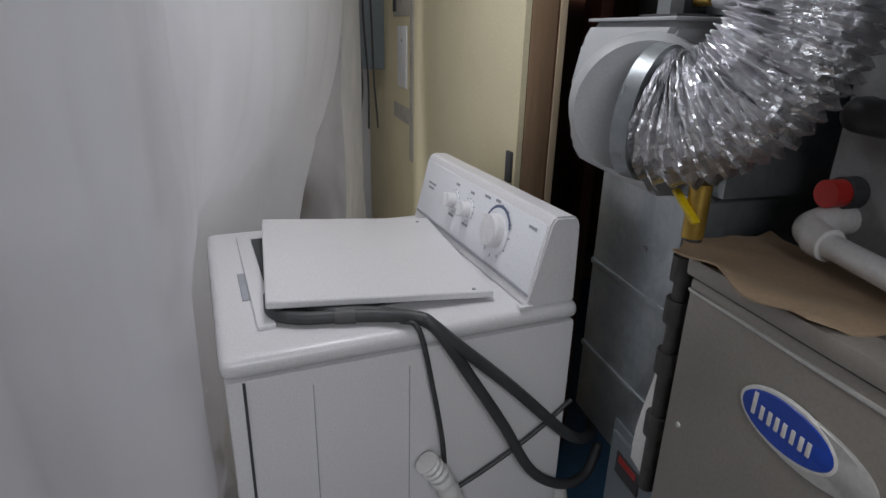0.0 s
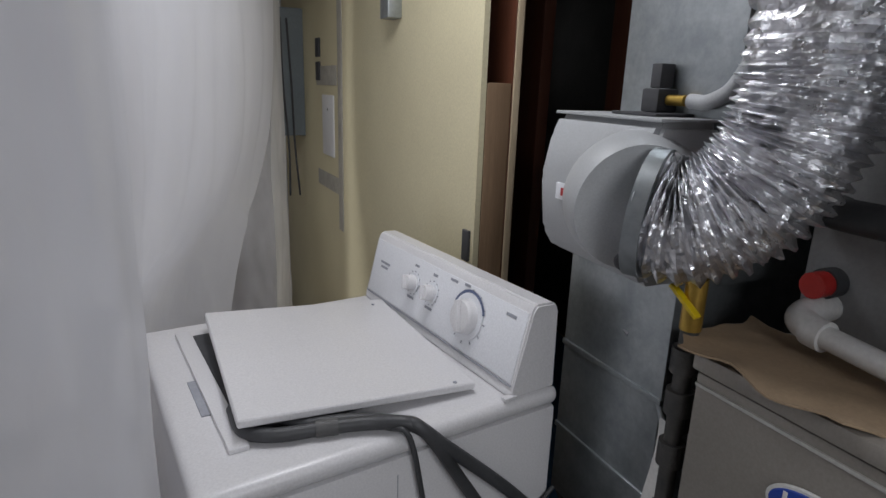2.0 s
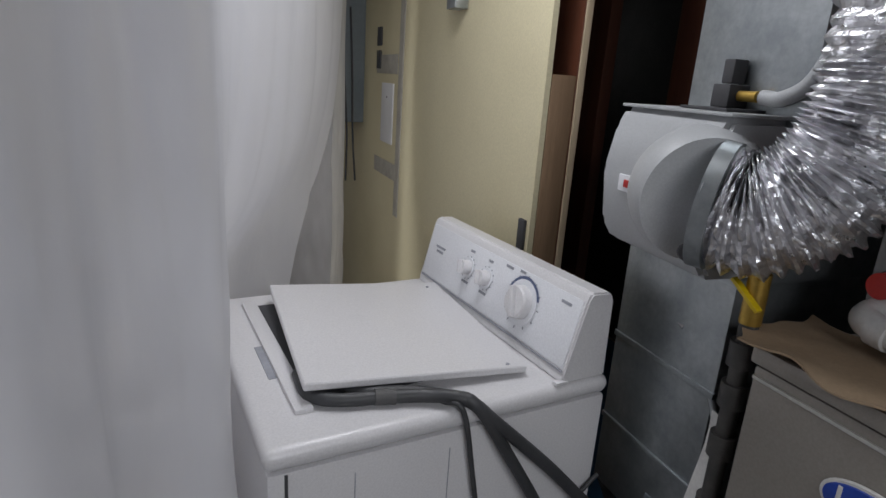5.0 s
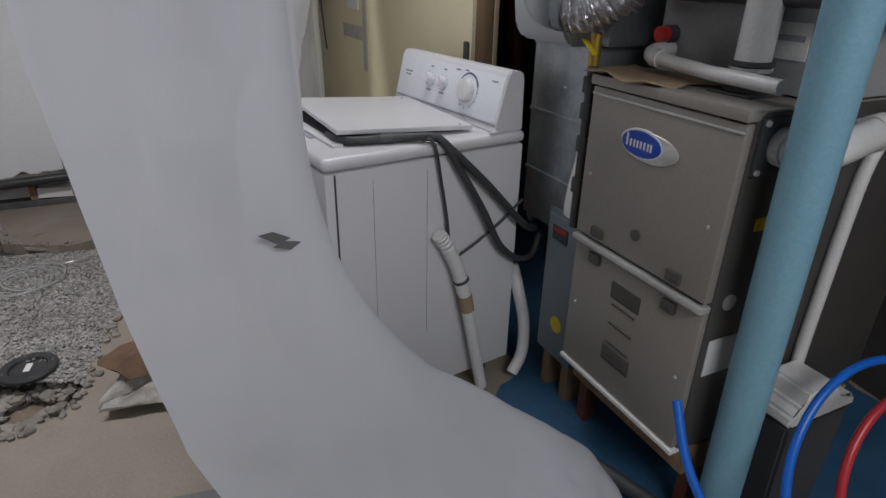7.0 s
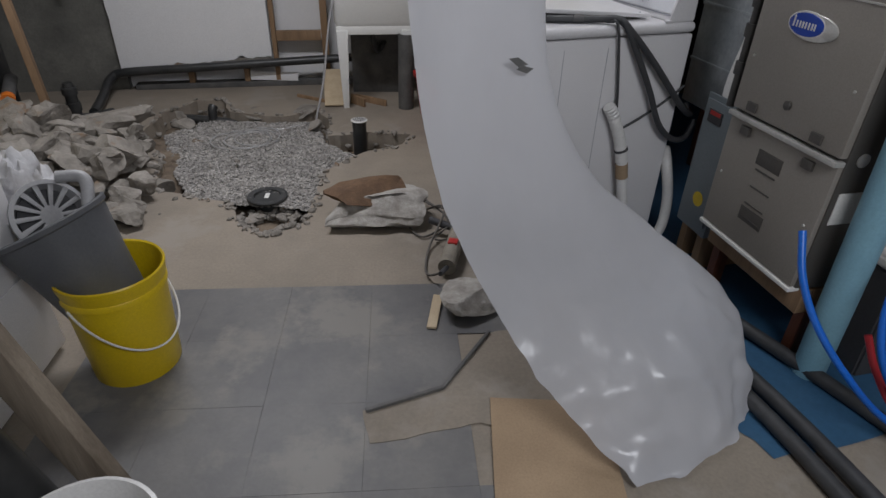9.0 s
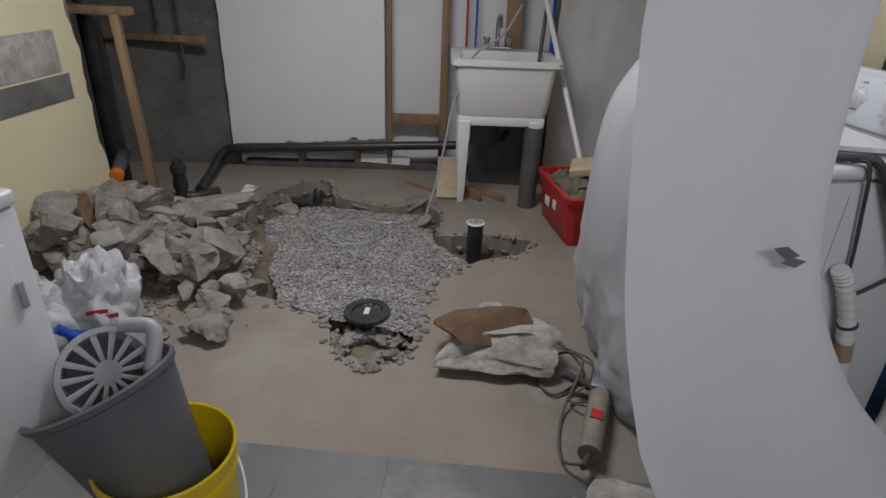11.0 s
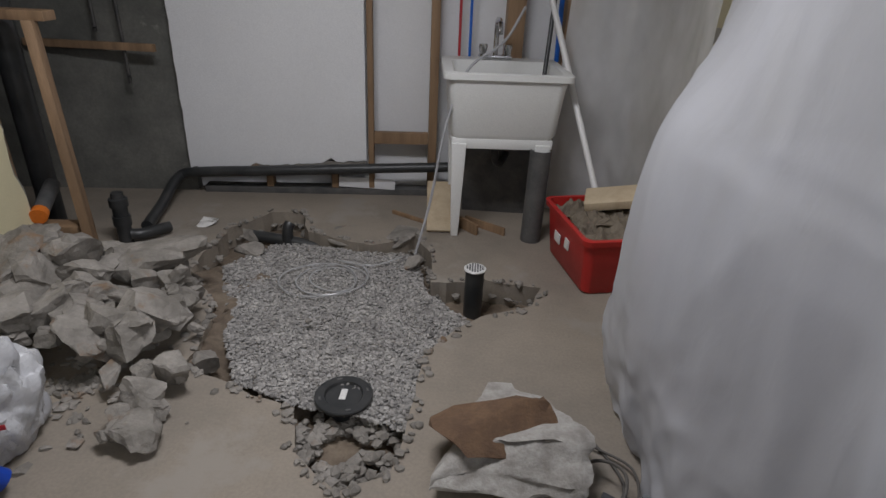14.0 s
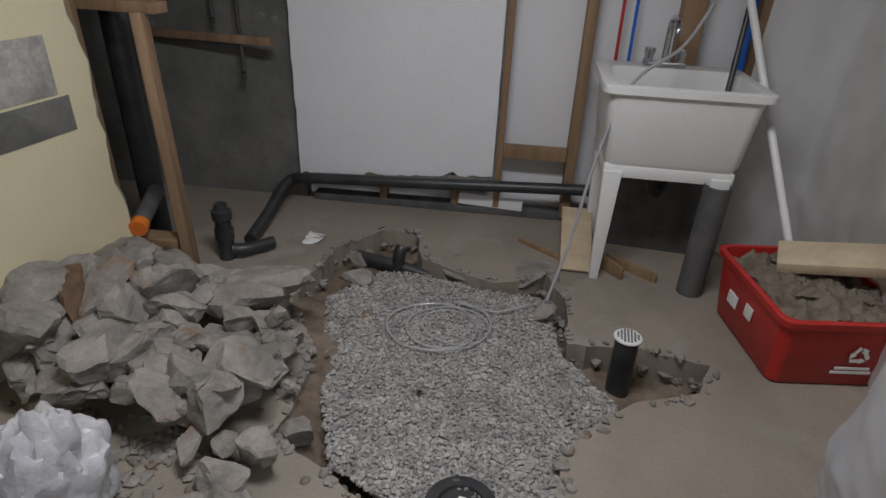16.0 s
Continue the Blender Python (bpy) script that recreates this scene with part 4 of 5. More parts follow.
for y0, y1, z0, z1 in ((1.60, 1.66, 0.9, 2.2), (1.66, 2.0, 1.05, 1.12), (1.68, 2.0, 1.50, 1.58)):
    part("filler", box((0.6965, y0, z0), (0.70, y1, z1), 0.001), mat("grey_filler", (0.45, 0.43, 0.38), (0.35, 0.33, 0.29), 0.8, scale=20), patch, "grey plaster filler patch")
sw = thing("switch_box", "small metal electrical box hanging on the cream wall", "electrical box", CW)
part("box", box((0.655, 0.98, 1.70), (0.70, 1.05, 1.80), 0.004), M_galv, sw)
part("cable", tube([(0.685, 1.02, 1.80), (0.69, 1.0, 2.0), (0.69, 0.98, 2.24)], 0.006, 10), M_paper, sw)
for z in (1.62, 1.52):
    part("outlet", box((0.69, 1.93, z), (0.70, 1.99, z + 0.08), 0.003), M_seam, sw, "dark open outlet hole")
panel = thing("electrical_panel", "grey steel electrical panel with loose cables", "electrical panel", CW)
part("box", box((0.50, 2.25, 1.25), (0.70, 2.34, 1.85), 0.005), M_bluegrey, panel)
for k in range(3):
    part("cable", tube([(0.56 + 0.03 * k, 2.245, 1.80), (0.55 + 0.04 * k, 2.22, 1.5), (0.58 + 0.03 * k, 2.23, 1.2), (0.56 + 0.05 * k, 2.24, 0.95)], 0.005, 8), M_seam, panel)


# ---- dug floor ----
def soil_z(x, y):
    q = Vector((x * 4, y * 4, 2))
    return -0.115 + 0.03 * noise.noise(q) + 0.014 * noise.noise(q * 4)


PIT = [(-2.12, 2.55), (-2.0, 2.86), (-1.85, 2.90), (-1.5, 2.84), (-1.28, 2.86), (-1.2, 2.5), (-1.0, 2.26), (-1.15, 1.95), (-1.17, 1.60), (-1.33, 1.66), (-1.52, 1.68), (-1.78, 1.78), (-1.92, 2.05), (-2.02, 2.3)]
PIT = [(-1.58 + (x + 1.58) * 1.07, 2.3 + (y - 2.3) * 1.03) for x, y in PIT]
rng = random.Random(5)
base = bmesh.new()
bmesh.ops.create_icosphere(base, subdivisions=1, radius=1)
ico_v = np.array([v.co[:] for v in base.verts])
ico_f = [[v.index for v in f.verts] for f in base.faces]
base.free()


def pebbles(name, count, place, size, material, label, cat):
    verts, faces = [], []
    for _ in range(count):
        spot = place()
        s = size() * np.array([rng.uniform(0.7, 1.3), rng.uniform(0.7, 1.3), rng.uniform(0.5, 0.9)])
        a = rng.uniform(0, 6.28)
        p = ico_v * s * (1 + 0.22 * np.random.randn(len(ico_v), 1))
        r = np.array([[math.cos(a), -math.sin(a), 0], [math.sin(a), math.cos(a), 0], [0, 0, 1]])
        p = p @ r.T + np.array(spot)
        k = len(verts)
        verts += p.tolist()
        faces += [[i + k for i in f] for f in ico_f]
    me = bpy.data.meshes.new(name)
    me.from_pydata(verts, [], faces)
    me.materials.append(material)
    return tagged(new(name, me), label, cat, kind="stuff")


def in_pit():
    while True:
        x, y = rng.uniform(-2.2, -0.9), rng.uniform(1.5, 2.95)
        if inside(x, y, PIT):
            return x, y, gravel_z(x, y) + rng.uniform(-0.004, 0.005)


def gravel_z(x, y):
    q = Vector((x * 3, y * 3, 8))
    return -0.034 + 0.02 * noise.noise(q) + 0.012 * noise.noise(q * 2.6)


def pebble_mat():
    m = mat("gravel_stones", (0.43, 0.41, 0.385), (0.30, 0.285, 0.27), 0.85, scale=9, fine=200, bump=0.1, spots=(0.25, 0.22, 0.19), spot_at=0.62, spot_scale=3)
    nt = m.node_tree
    g = nt.nodes.new("ShaderNodeNewGeometry")
    mx = nt.nodes.new("ShaderNodeMix")
    mx.data_type, mx.blend_type = "RGBA", "MULTIPLY"
    mr = nt.nodes.new("ShaderNodeMapRange")
    mr.inputs[3].default_value, mr.inputs[4].default_value = 0.55, 1.15
    nt.links.new(g.outputs["Random Per Island"], mr.inputs[0])
    bs = nt.nodes["Principled BSDF"]
    src = bs.inputs["Base Color"].links[0].from_socket
    mx.inputs[0].default_value = 1
    nt.links.new(src, mx.inputs[6])
    nt.links.new(mr.outputs[0], mx.inputs[7])
    nt.links.new(mx.outputs[2], bs.inputs["Base Color"])
    return m


M_stones = pebble_mat()
bm = bmesh.new()
bmesh.ops.create_grid(bm, x_segments=90, y_segments=100, size=0.5)
for v in bm.verts:
    x, y = -1.55 + v.co.x * 1.4, 2.2 + v.co.y * 1.6
    v.co = Vector((x, y, gravel_z(x, y) - 0.006))
bmesh.ops.delete(bm, geom=[v for v in bm.verts if not inside(v.co.x, v.co.y, PIT)], context="VERTS")
tagged(part("gravel_bed", bm, M_gravel), "pale grey gravel bed filling the dug hole", "gravel", kind="stuff")
pebbles("gravel", 17000, in_pit, lambda: rng.uniform(0.004, 0.0095), M_stones, "pale crushed gravel filling the dug hole", "gravel")


def near_rim():
    x, y = rng.choice(RIM)
    x, y = x + rng.gauss(0, 0.018), y + rng.gauss(0, 0.018)
    return x, y, (-0.075 if inside(x, y, RIM) else 0.004)


pebbles("debris", 420, near_rim, lambda: rng.uniform(0.006, 0.02), M_rock, "broken concrete crumbs along the rim of the hole", "debris")


def by_flange():
    a, r = rng.uniform(0, 6.28), rng.uniform(0.07, 0.19)
    return -1.36 + r * math.cos(a), 1.54 + 0.95 * r * math.sin(a), -0.095 + rng.uniform(0, 0.03)


pebbles("debris", 170, by_flange, lambda: rng.uniform(0.012, 0.026), M_rock, "broken stones packed round the drain flange", "debris")
for k, (x, y, s) in enumerate(((-1.62, 3.06, 0.16), (-1.40, 3.02, 0.15), (-1.26, 2.72, 0.05), (-1.92, 1.84, 0.06), (-2.16, 2.9, 0.05), (-2.1, 2.74, 0.06))):
    single("concrete_chunk", rock((x, y, -0.005 if s < 0.1 else -0.03), (s * 1.3, s, 0.05), 40 + k, sub=3, turn=k * 40), M_rock, "broken grey concrete chunk at the hole's edge", "rubble", "rubble", smooth=False)

fx, fy = -1.385, 1.72
fl_ = thing("closet_flange", "black plastic toilet flange with capped pipe", "flange", pose(fx, fy, -0.14) @ Matrix.Diagonal((1.12, 1.12, 1.05, 1)))
part("pipe", lathe([(0.052, 0.0), (0.052, 0.06), (0.058, 0.062), (0.058, 0.10), (0.066, 0.115)], 32), M_abs, fl_)
part("ring", lathe([(0.056, 0.114), (0.088, 0.114), (0.09, 0.118), (0.09, 0.124), (0.087, 0.127), (0.060, 0.127), (0.056, 0.118)], 40), M_abs, fl_)
part("cap", lathe([(0.055, 0.112), (0.055, 0.119), (0.03, 0.121), (0.0, 0.121)], 32), M_abs, fl_)
part("sticker", box((-0.012, -0.02, 0.1215), (0.008, 0.028, 0.1235), 0.001), M_paper, fl_, "white paper sticker")
for k in range(4):
    a = k * math.pi / 2 + 0.4
    part("slot", box((-0.008, -0.0035, 0.1265), (0.008, 0.0035, 0.1285), 0.001), M_dusty, fl_).matrix_basis = pose(0.074 * math.cos(a), 0.074 * math.sin(a), 0, 0, 0, math.degrees(a) + 90)
fd = thing("floor_drain", "black plastic drain pipe with white grated cap", "drain", pose(-0.955, 2.455, -0.12))
part("pipe", lathe([(0.042, 0.0), (0.042, 0.232), (0.047, 0.235), (0.047, 0.24)], 28), M_abs, fd)
part("grate", lathe([(0.049, 0.241), (0.050, 0.245), (0.046, 0.249), (0, 0.250)], 28), M_pvc, fd, "white round grate")
for i in range(-3, 4):
    for j in range(-3, 4):
        if i * i + j * j < 11:
            part("hole", box((-0.0035, -0.0035, 0.2495), (0.0035, 0.0035, 0.2512)), M_seam, fd).matrix_basis = pose(i * 0.0115, j * 0.0115, 0)
wye = thing("drain_fitting", "black plastic drain fitting in the trench", "pipe fitting", pose(-1.98, 3.0, -0.1))
part("stub", tube([(-1.98, 2.98, -0.12), (-1.98, 3.0, 0.0), (-1.97, 3.02, 0.03)], 0.03, 18), M_abs, wye, world=True)
part("run", tube([(-2.2, 3.02, -0.06), (-1.98, 3.0, -0.07), (-1.75, 2.98, -0.10)], 0.032, 18), M_abs, wye, world=True)
loops = []
for k in range(34):
    a, r = k * 0.62, 0.10 + 0.05 * noise.noise(Vector((k * 0.21, 4, 0))) + 0.0022 * k
    x, y = -1.63 + 1.15 * r * math.cos(a) + 0.03 * math.sin(k * 0.2), 2.52 + r * math.sin(a)
    loops.append((x, y, gravel_z(x, y) + 0.008 + 0.0006 * k))
loops += [(-1.46, 2.66, -0.005), (-1.32, 2.76, 0.0)]
single("clear_tube", tube(loops, 0.0042, 10, per=4), M_vinyl, "coiled clear plastic tube lying on the gravel", "tube")
single("fill_tube", tube([(-1.26, 2.80, 0.0), (-1.20, 2.92, 0.25), (-1.14, 3.02, 0.62), (-1.05, 3.12, 0.87), (-0.88, 3.28, 0.99), (-0.78, 3.40, 1.15)], 0.007, 10), M_wring, "clear plastic tube running from tub to hole", "tube")

# loose slab with mud on it
sl = thing("broken_slab", "broken white concrete slab with brown mud on it", "rubble", pose(-0.86, 1.465, 0.0))
bm = rock((0, 0, 0.06), (0.36, 0.27, 0.095), 11, sub=4, turn=35, rough=0.5)
part("slab", bm, M_slab, sl)
bm = rock((0.02, 0.05, 0.098), (0.27, 0.235, 0.075), 23, sub=3, turn=40, rough=0.6)
part("mud", bm, M_mud, sl, "brown caked mud")

# rubble heap by the wall
for k in range(96):
    r = random.Random(900 + k)
    u, v = r.random(), r.random()
    x = -2.95 + 1.0 * u
    y = 1.45 + 1.0 * v - 0.12 * u
    if x > -2.08 and y > 1.95:
        x -= 0.15
    if x < -2.1 and y < 1.58:
        y += 0.3
    big = 0.06 + 0.07 * r.random()
    if k > 62:
        big = 0.025 + 0.03 * r.random()
    if y < 1.62:
        big *= 0.6
    heap = 0.26 * max(0, 1 - ((x + 2.62) / 0.75) ** 2) * max(0.1, 1 - ((y - 1.95) / 0.75) ** 2)
    z = big * 0.4 + heap * r.uniform(0.35, 1.0)
    single("concrete_chunk", rock((x, y, z), (big * r.uniform(1.0, 1.5), big, big * r.uniform(0.55, 0.9)), 100 + k, sub=3, turn=r.uniform(0, 360), tilt=(r.uniform(-25, 25), r.uniform(-25, 25)), rough=0.5), M_rock, "jagged grey chunk of broken concrete in a heap", "rubble", "rubble", smooth=False)


def by_heap():
    a, r = rng.uniform(0, 6.28), rng.gauss(0, 0.2)
    return -2.3 + r * math.cos(a) * 1.2, 1.65 + r * math.sin(a), 0.004


pebbles("debris", 260, by_heap, lambda: rng.uniform(0.006, 0.022), M_rock, "small concrete crumbs round the rubble heap", "debris")
big = thing("broken_curb", "big broken concrete block with brown soil on its top", "rubble", pose(-2.78, 2.05, 0.18, 25, 20, -40))
part("block", rock((0, 0, 0.08), (0.24, 0.13, 0.09), 61, sub=3, rough=0.45), M_rock, big)
part("soil", rock((0.03, 0.0, 0.12), (0.20, 0.06, 0.06), 63, sub=3, rough=0.5), M_mud, big, "brown soil crust")

# ---- sink wall ----
SW = pose(-1.65, 3.58, 0, 0, 0, 6.8)
bm = bmesh.new()
low = []
for k in range(61):
    x = -1.06 + 1.06 * k / 60
    low.append((x, 0.155 + 0.075 * (k / 60) + 0.012 * noise.noise(Vector((k * 0.45, 0, 0))) + (0.03 * max(0, noise.noise(Vector((k * 0.2, 5, 0)))))))
pts = low + [(0.0 + 0.006 * noise.noise(Vector((0, k, 1))), 0.23 + (2.24 - 0.23) * k / 30) for k in range(1, 31)] + [(-1.06 + 0.01 * noise.noise(Vector((3, k * 0.7, 1))), 2.24 - (2.24 - 0.16) * k / 30) for k in range(0, 30)]
pan = part("drywall_sheet", prism(pts, -0.012, 0.0), M_white, None, smooth=False)
pan.matrix_basis = SW
tagged(pan, "white drywall sheet with a torn lower edge", "drywall")


def torn(x0, x1, z, seed):
    out = [(x0, z + 0.03)]
    for k in range(25):
        out.append((x0 + (x1 - x0) * k / 24, z - 0.012 + 0.02 * noise.noise(Vector((k * 0.6, seed, 0)))))
    out.append((x1, z + 0.03))
    return out


torn_grey = part("torn_edge", prism(torn(-1.05, -0.01, 0.19, 3), -0.008, -0.002), M_rock, pan, "grey crumbled gypsum edge", smooth=False)


def stud(name, lo, hi, label, m=SW, material=M_stud):
    ob = single(name, box(lo, hi, 0.003), material, label, "stud", "wall studs")
    ob.matrix_basis = m
    return ob


stud("wall_stud", (0.012, 0.0, 0.05), (0.045, 0.09, 2.24), "rough wooden wall stud")
stud("wall_stud", (0.375, 0.0, 0.02), (0.425, 0.09, 2.24), "rough wooden wall stud with dust")
stud("wall_stud", (0.80, 0.0, 0.04), (0.90, 0.09, 2.24), "pale wooden wall stud behind the tub")
stud("wall_stud", (1.13, 0.0, 0.04), (1.20, 0.09, 2.24), "rough wooden wall stud")
stud("wood_block", (0.048, 0.0, 0.335), (0.372, 0.04, 0.405), "horizontal wooden block nailed between studs")
stud("sole_plate", (-1.0, 0.01, 0.0), (1.15, 0.10, 0.04), "dusty wooden sole plate on the floor", material=M_dusty)
for x in (-0.62, -0.22):
    stud("wall_stud", (x, 0.012, 0.042), (x + 0.04, 0.09, 0.20), "short exposed wooden stud foot")
ins = single("insulation_board", box((-0.18, 0.005, 0.045), (0.17, 0.011, 0.11), 0.002), M_white, "loose white board strip behind the pipe", "board")
ins.matrix_basis = SW @ pose(0, 0, 0, 0, 3, 0)
single("drain_line", tube([SW @ Vector(p) for p in ((0.70, -0.05, 0.22), (0.3, -0.05, 0.205), (-0.5, -0.05, 0.17), (-1.0, -0.05, 0.15), (-1.12, -0.08, 0.12), (-1.12, -0.35, 0.06), (-1.10, -0.62, 0.045))], 0.03, 18), M_abs, "black plastic drain line along the wall", "pipe")
for x, m, lab in ((0.54, M_redpex, "red"), (0.60, M_bluepex, "blue")):
    single(lab + "_supply_tube", tube([SW @ Vector((x, 0.03, 0.75)), SW @ Vector((x - 0.01, 0.03, 2.24))], 0.008, 10), m, lab + " plastic supply tube up the wall", "tube")
single("blue_supply_tube", tube([SW @ Vector((1.10, -0.01, 0.85)), SW @ Vector((1.07, -0.01, 2.24))], 0.014, 10), M_bluepex, "blue plastic supply tube beside the stud", "tube")

# utility tub
T = pose(-1.16, 3.0, 0, 0, 0, 5.5) @ Matrix.Diagonal((1.13, 1.06, 1, 1))
tub = thing("laundry_tub", "white plastic laundry tub on four legs", "laundry tub", T)


def tub_shell():
    bm = bmesh.new()

    def ring(x0, x1, y0, y1, z, r=0.04):
        out = []
        for cx, cy, a0 in ((x1 - r, y1 - r, 0), (x0 + r, y1 - r, 90), (x0 + r, y0 + r, 180), (x1 - r, y0 + r, 270)):
            for k in range(6):
                a = math.radians(a0 + 18 * k)
                out.append(bm.verts.new((cx + r * math.cos(a), cy + r * math.sin(a), z)))
        return out
    rings = [ring(0.05, 0.50, 0.05, 0.47, 0.54), ring(0.04, 0.515, 0.035, 0.48, 0.57), ring(0.025, 0.535, 0.02, 0.50, 0.80), ring(0.02, 0.54, 0.015, 0.505, 0.835), ring(0.0, 0.565, 0.0, 0.53, 0.84),
             ring(0.0, 0.565, 0.0, 0.53, 0.868), ring(0.01, 0.555, 0.01, 0.52, 0.873), ring(0.045, 0.52, 0.04, 0.42, 0.87), ring(0.05, 0.515, 0.045, 0.415, 0.84), ring(0.075, 0.48, 0.075, 0.40, 0.58), ring(0.1, 0.45, 0.1, 0.38, 0.565)]
    for ra, rb in zip(rings, rings[1:]):
        for k in range(len(ra)):
            bm.faces.new((ra[k], ra[(k + 1) % len(ra)], rb[(k + 1) % len(ra)], rb[k]))
    bm.faces.new(rings[0][::-1])
    bm.faces.new(rings[-1])
    return bm


part("basin", tub_shell(), M_tub, tub)
part("apron", box((0.045, 0.045, 0.49), (0.505, 0.475, 0.545), 0.01), M_tub, tub)
for x, y in ((0.06, 0.06), (0.46, 0.06), (0.06, 0.43), (0.46, 0.43)):
    bm = box((-0.034, -0.03, 0.0), (0.034, 0.03, 0.52), 0.006)
    for v in bm.verts:
        if v.co.z < 0.1:
            v.co.x *= 0.5
            v.co.y *= 0.6
    ob = part("leg", bm, M_tub, tub)
    ob.matrix_basis = pose(x + (0.02 if x < 0.2 else -0.0), y, 0)
part("tailpiece", tube([(0.27, 0.25, 0.56), (0.27, 0.25, 0.40), (0.30, 0.30, 0.33), (0.34, 0.38, 0.36), (0.36, 0.50, 0.36)], 0.02, 14), M_abs, tub, "black drain trap")
fct = part("faucet", box((0.18, 0.43, 0.872), (0.34, 0.50, 0.895), 0.008), M_chrome, tub, "chrome faucet")
part("spout", tube([(0.26, 0.465, 0.89), (0.26, 0.46, 1.03), (0.26, 0.42, 1.08), (0.26, 0.34, 1.07), (0.26, 0.31, 1.02)], 0.012, 14), M_chrome, fct)
for x in (0.20, 0.32):
    part("handle", lathe([(0.016, 0.895), (0.018, 0.92), (0.022, 0.93), (0.02, 0.95), (0, 0.953)], 14, (x, 0.465, 0)), M_chrome, fct)
# added dark sheet imitates the shade under the tub
single("under_tub_shade_sheet", box((-1.05, 3.44, 0.0), (-0.6, 3.46, 0.42), 0.002), M_dusty, "dark sheet standing in for shade behind the tub legs", "board")
single("plank", stick((-1.155, 3.08, 0.012), (-1.19, 3.46, 0.16), 0.145, 0.014, 0.003), M_pale, "pale wooden plank leaning on the floor by the tub", "plank")
for a, b, w in (((-1.02, 3.25, 0.01), (-0.80, 3.10, 0.01), 0.07), ((-1.05, 3.18, 0.03), (-0.95, 3.08, 0.02), 0.08), ((-1.45, 3.32, 0.01), (-1.22, 3.18, 0.01), 0.025)):
    single("wood_scrap", stick(a, b, 0.016, w, 0.003), M_stud, "short scrap of split wood on the floor", "wood scrap", "wood scraps")
single("standing_pipe", tube([(-0.66, 3.07, 0.0), (-0.655, 3.08, 0.50)], 0.054, 28, bore=0.9), M_dusty, "grey plastic pipe offcut standing upright", "pipe")

# tub of mud
RB = pose(-0.46, 2.50, 0, 0, 0, 14)
rb = thing("recycling_bin", "red plastic recycling bin full of wet mud", "bin", RB)


def crate():
    bm = bmesh.new()

    def ring(o, z, r=0.04):
        out = []
        for cx, cy, a0 in ((0.40 + o - r, 0.47 + o - r, 0), (-o + r, 0.47 + o - r, 90), (-o + r, -o + r, 180), (0.40 + o - r, -o + r, 270)):
            for k in range(6):
                a = math.radians(a0 + 18 * k)
                out.append(bm.verts.new((cx + r * math.cos(a), cy + r * math.sin(a), z)))
        return out
    rings = [ring(-0.01, 0.0), ring(0.0, 0.012), ring(0.025, 0.255), ring(0.038, 0.258), ring(0.042, 0.285), ring(0.036, 0.29), ring(0.022, 0.288), ring(0.018, 0.25), ring(-0.004, 0.02)]
    for ra, rb_ in zip(rings, rings[1:]):
        for k in range(len(ra)):
            bm.faces.new((ra[k], ra[(k + 1) % len(ra)], rb_[(k + 1) % len(ra)], rb_[k]))
    bm.faces.new(rings[0][::-1])
    bm.faces.new(rings[-1])
    return bm


part("bin", crate(), M_red, rb)
for k in range(3):
    a = math.radians(90 + 120 * k)
    b = math.radians(210 + 120 * k)
    bm = bmesh.new()
    A1, B1 = Vector((math.cos(a), math.sin(a))), Vector((math.cos(b), math.sin(b)))
    d = (B1 - A1).normalized()
    n = Vector((-d.y, d.x))
    s0, s1 = A1.lerp(B1, 0.12), A1.lerp(B1, 0.58)
    tip = A1.lerp(B1, 0.88)
    o = [s0 + n * 0.17, s1 + n * 0.17, s1 + n * 0.33, tip, s1 - n * 0.33, s1 - n * 0.17, s0 - n * 0.17]
    bm.faces.new([bm.verts.new((0.26 + p.x * 0.042, -0.0222 + 0.0, 0.15 + p.y * 0.042)) for p in o])
    part("recycling_arrow", bm, M_paper, rb, "white printed arrow", smooth=False)
for z, w in ((0.085, 0.12), (0.068, 0.14)):
    part("print_bar", box((0.26 - w / 2, -0.016, z), (0.26 + w / 2, -0.0125, z + 0.010)), M_paper, rb, "white printed bar")
for x, y, z, w in ((-0.0235, 0.20, 0.14, 0.05), (-0.0235, 0.32, 0.12, 0.07)):
    part("print_patch", box((x, y - w / 2, z), (x + 0.005, y + w / 2, z + 0.05), 0.001), M_paper, rb, "worn white print")
bm = bmesh.new()
bmesh.ops.create_grid(bm, x_segments=44, y_segments=50, size=0.5)
for v in bm.verts:
    q = v.co * 6
    z = 0.262 + 0.05 * (1 - 3 * (v.co.x ** 2 + v.co.y ** 2)) + 0.03 * noise.noise(q) + 0.022 * noise.noise(q * 2.7) + 0.012 * noise.noise(q * 6)
    v.co = Vector((0.20 + v.co.x * 0.41, 0.235 + v.co.y * 0.48, z))
bm.transform(RB)
M_wetmud = mat("wet_grey_mud", (0.20, 0.165, 0.12), (0.12, 0.095, 0.07), 0.75, scale=14, fine=80, bump=0.33)
single("wet_mud", bm, M_wetmud, "heap of wet grey-brown mud in the bin", "mud")
for k, (x, y, z, s) in enumerate(((0.12, 0.12, 0.31, 0.06), (0.30, 0.33, 0.31, 0.05), (0.30, 0.10, 0.30, 0.04), (0.15, 0.36, 0.30, 0.06))):
    p = RB @ Vector((x, y, z))
    single("mud_clod", rock(p, (s, s * 0.8, s * 0.5), 300 + k, sub=3, rough=0.8), M_wetmud, "clod of wet mud in the bin", "mud", "mud clods")
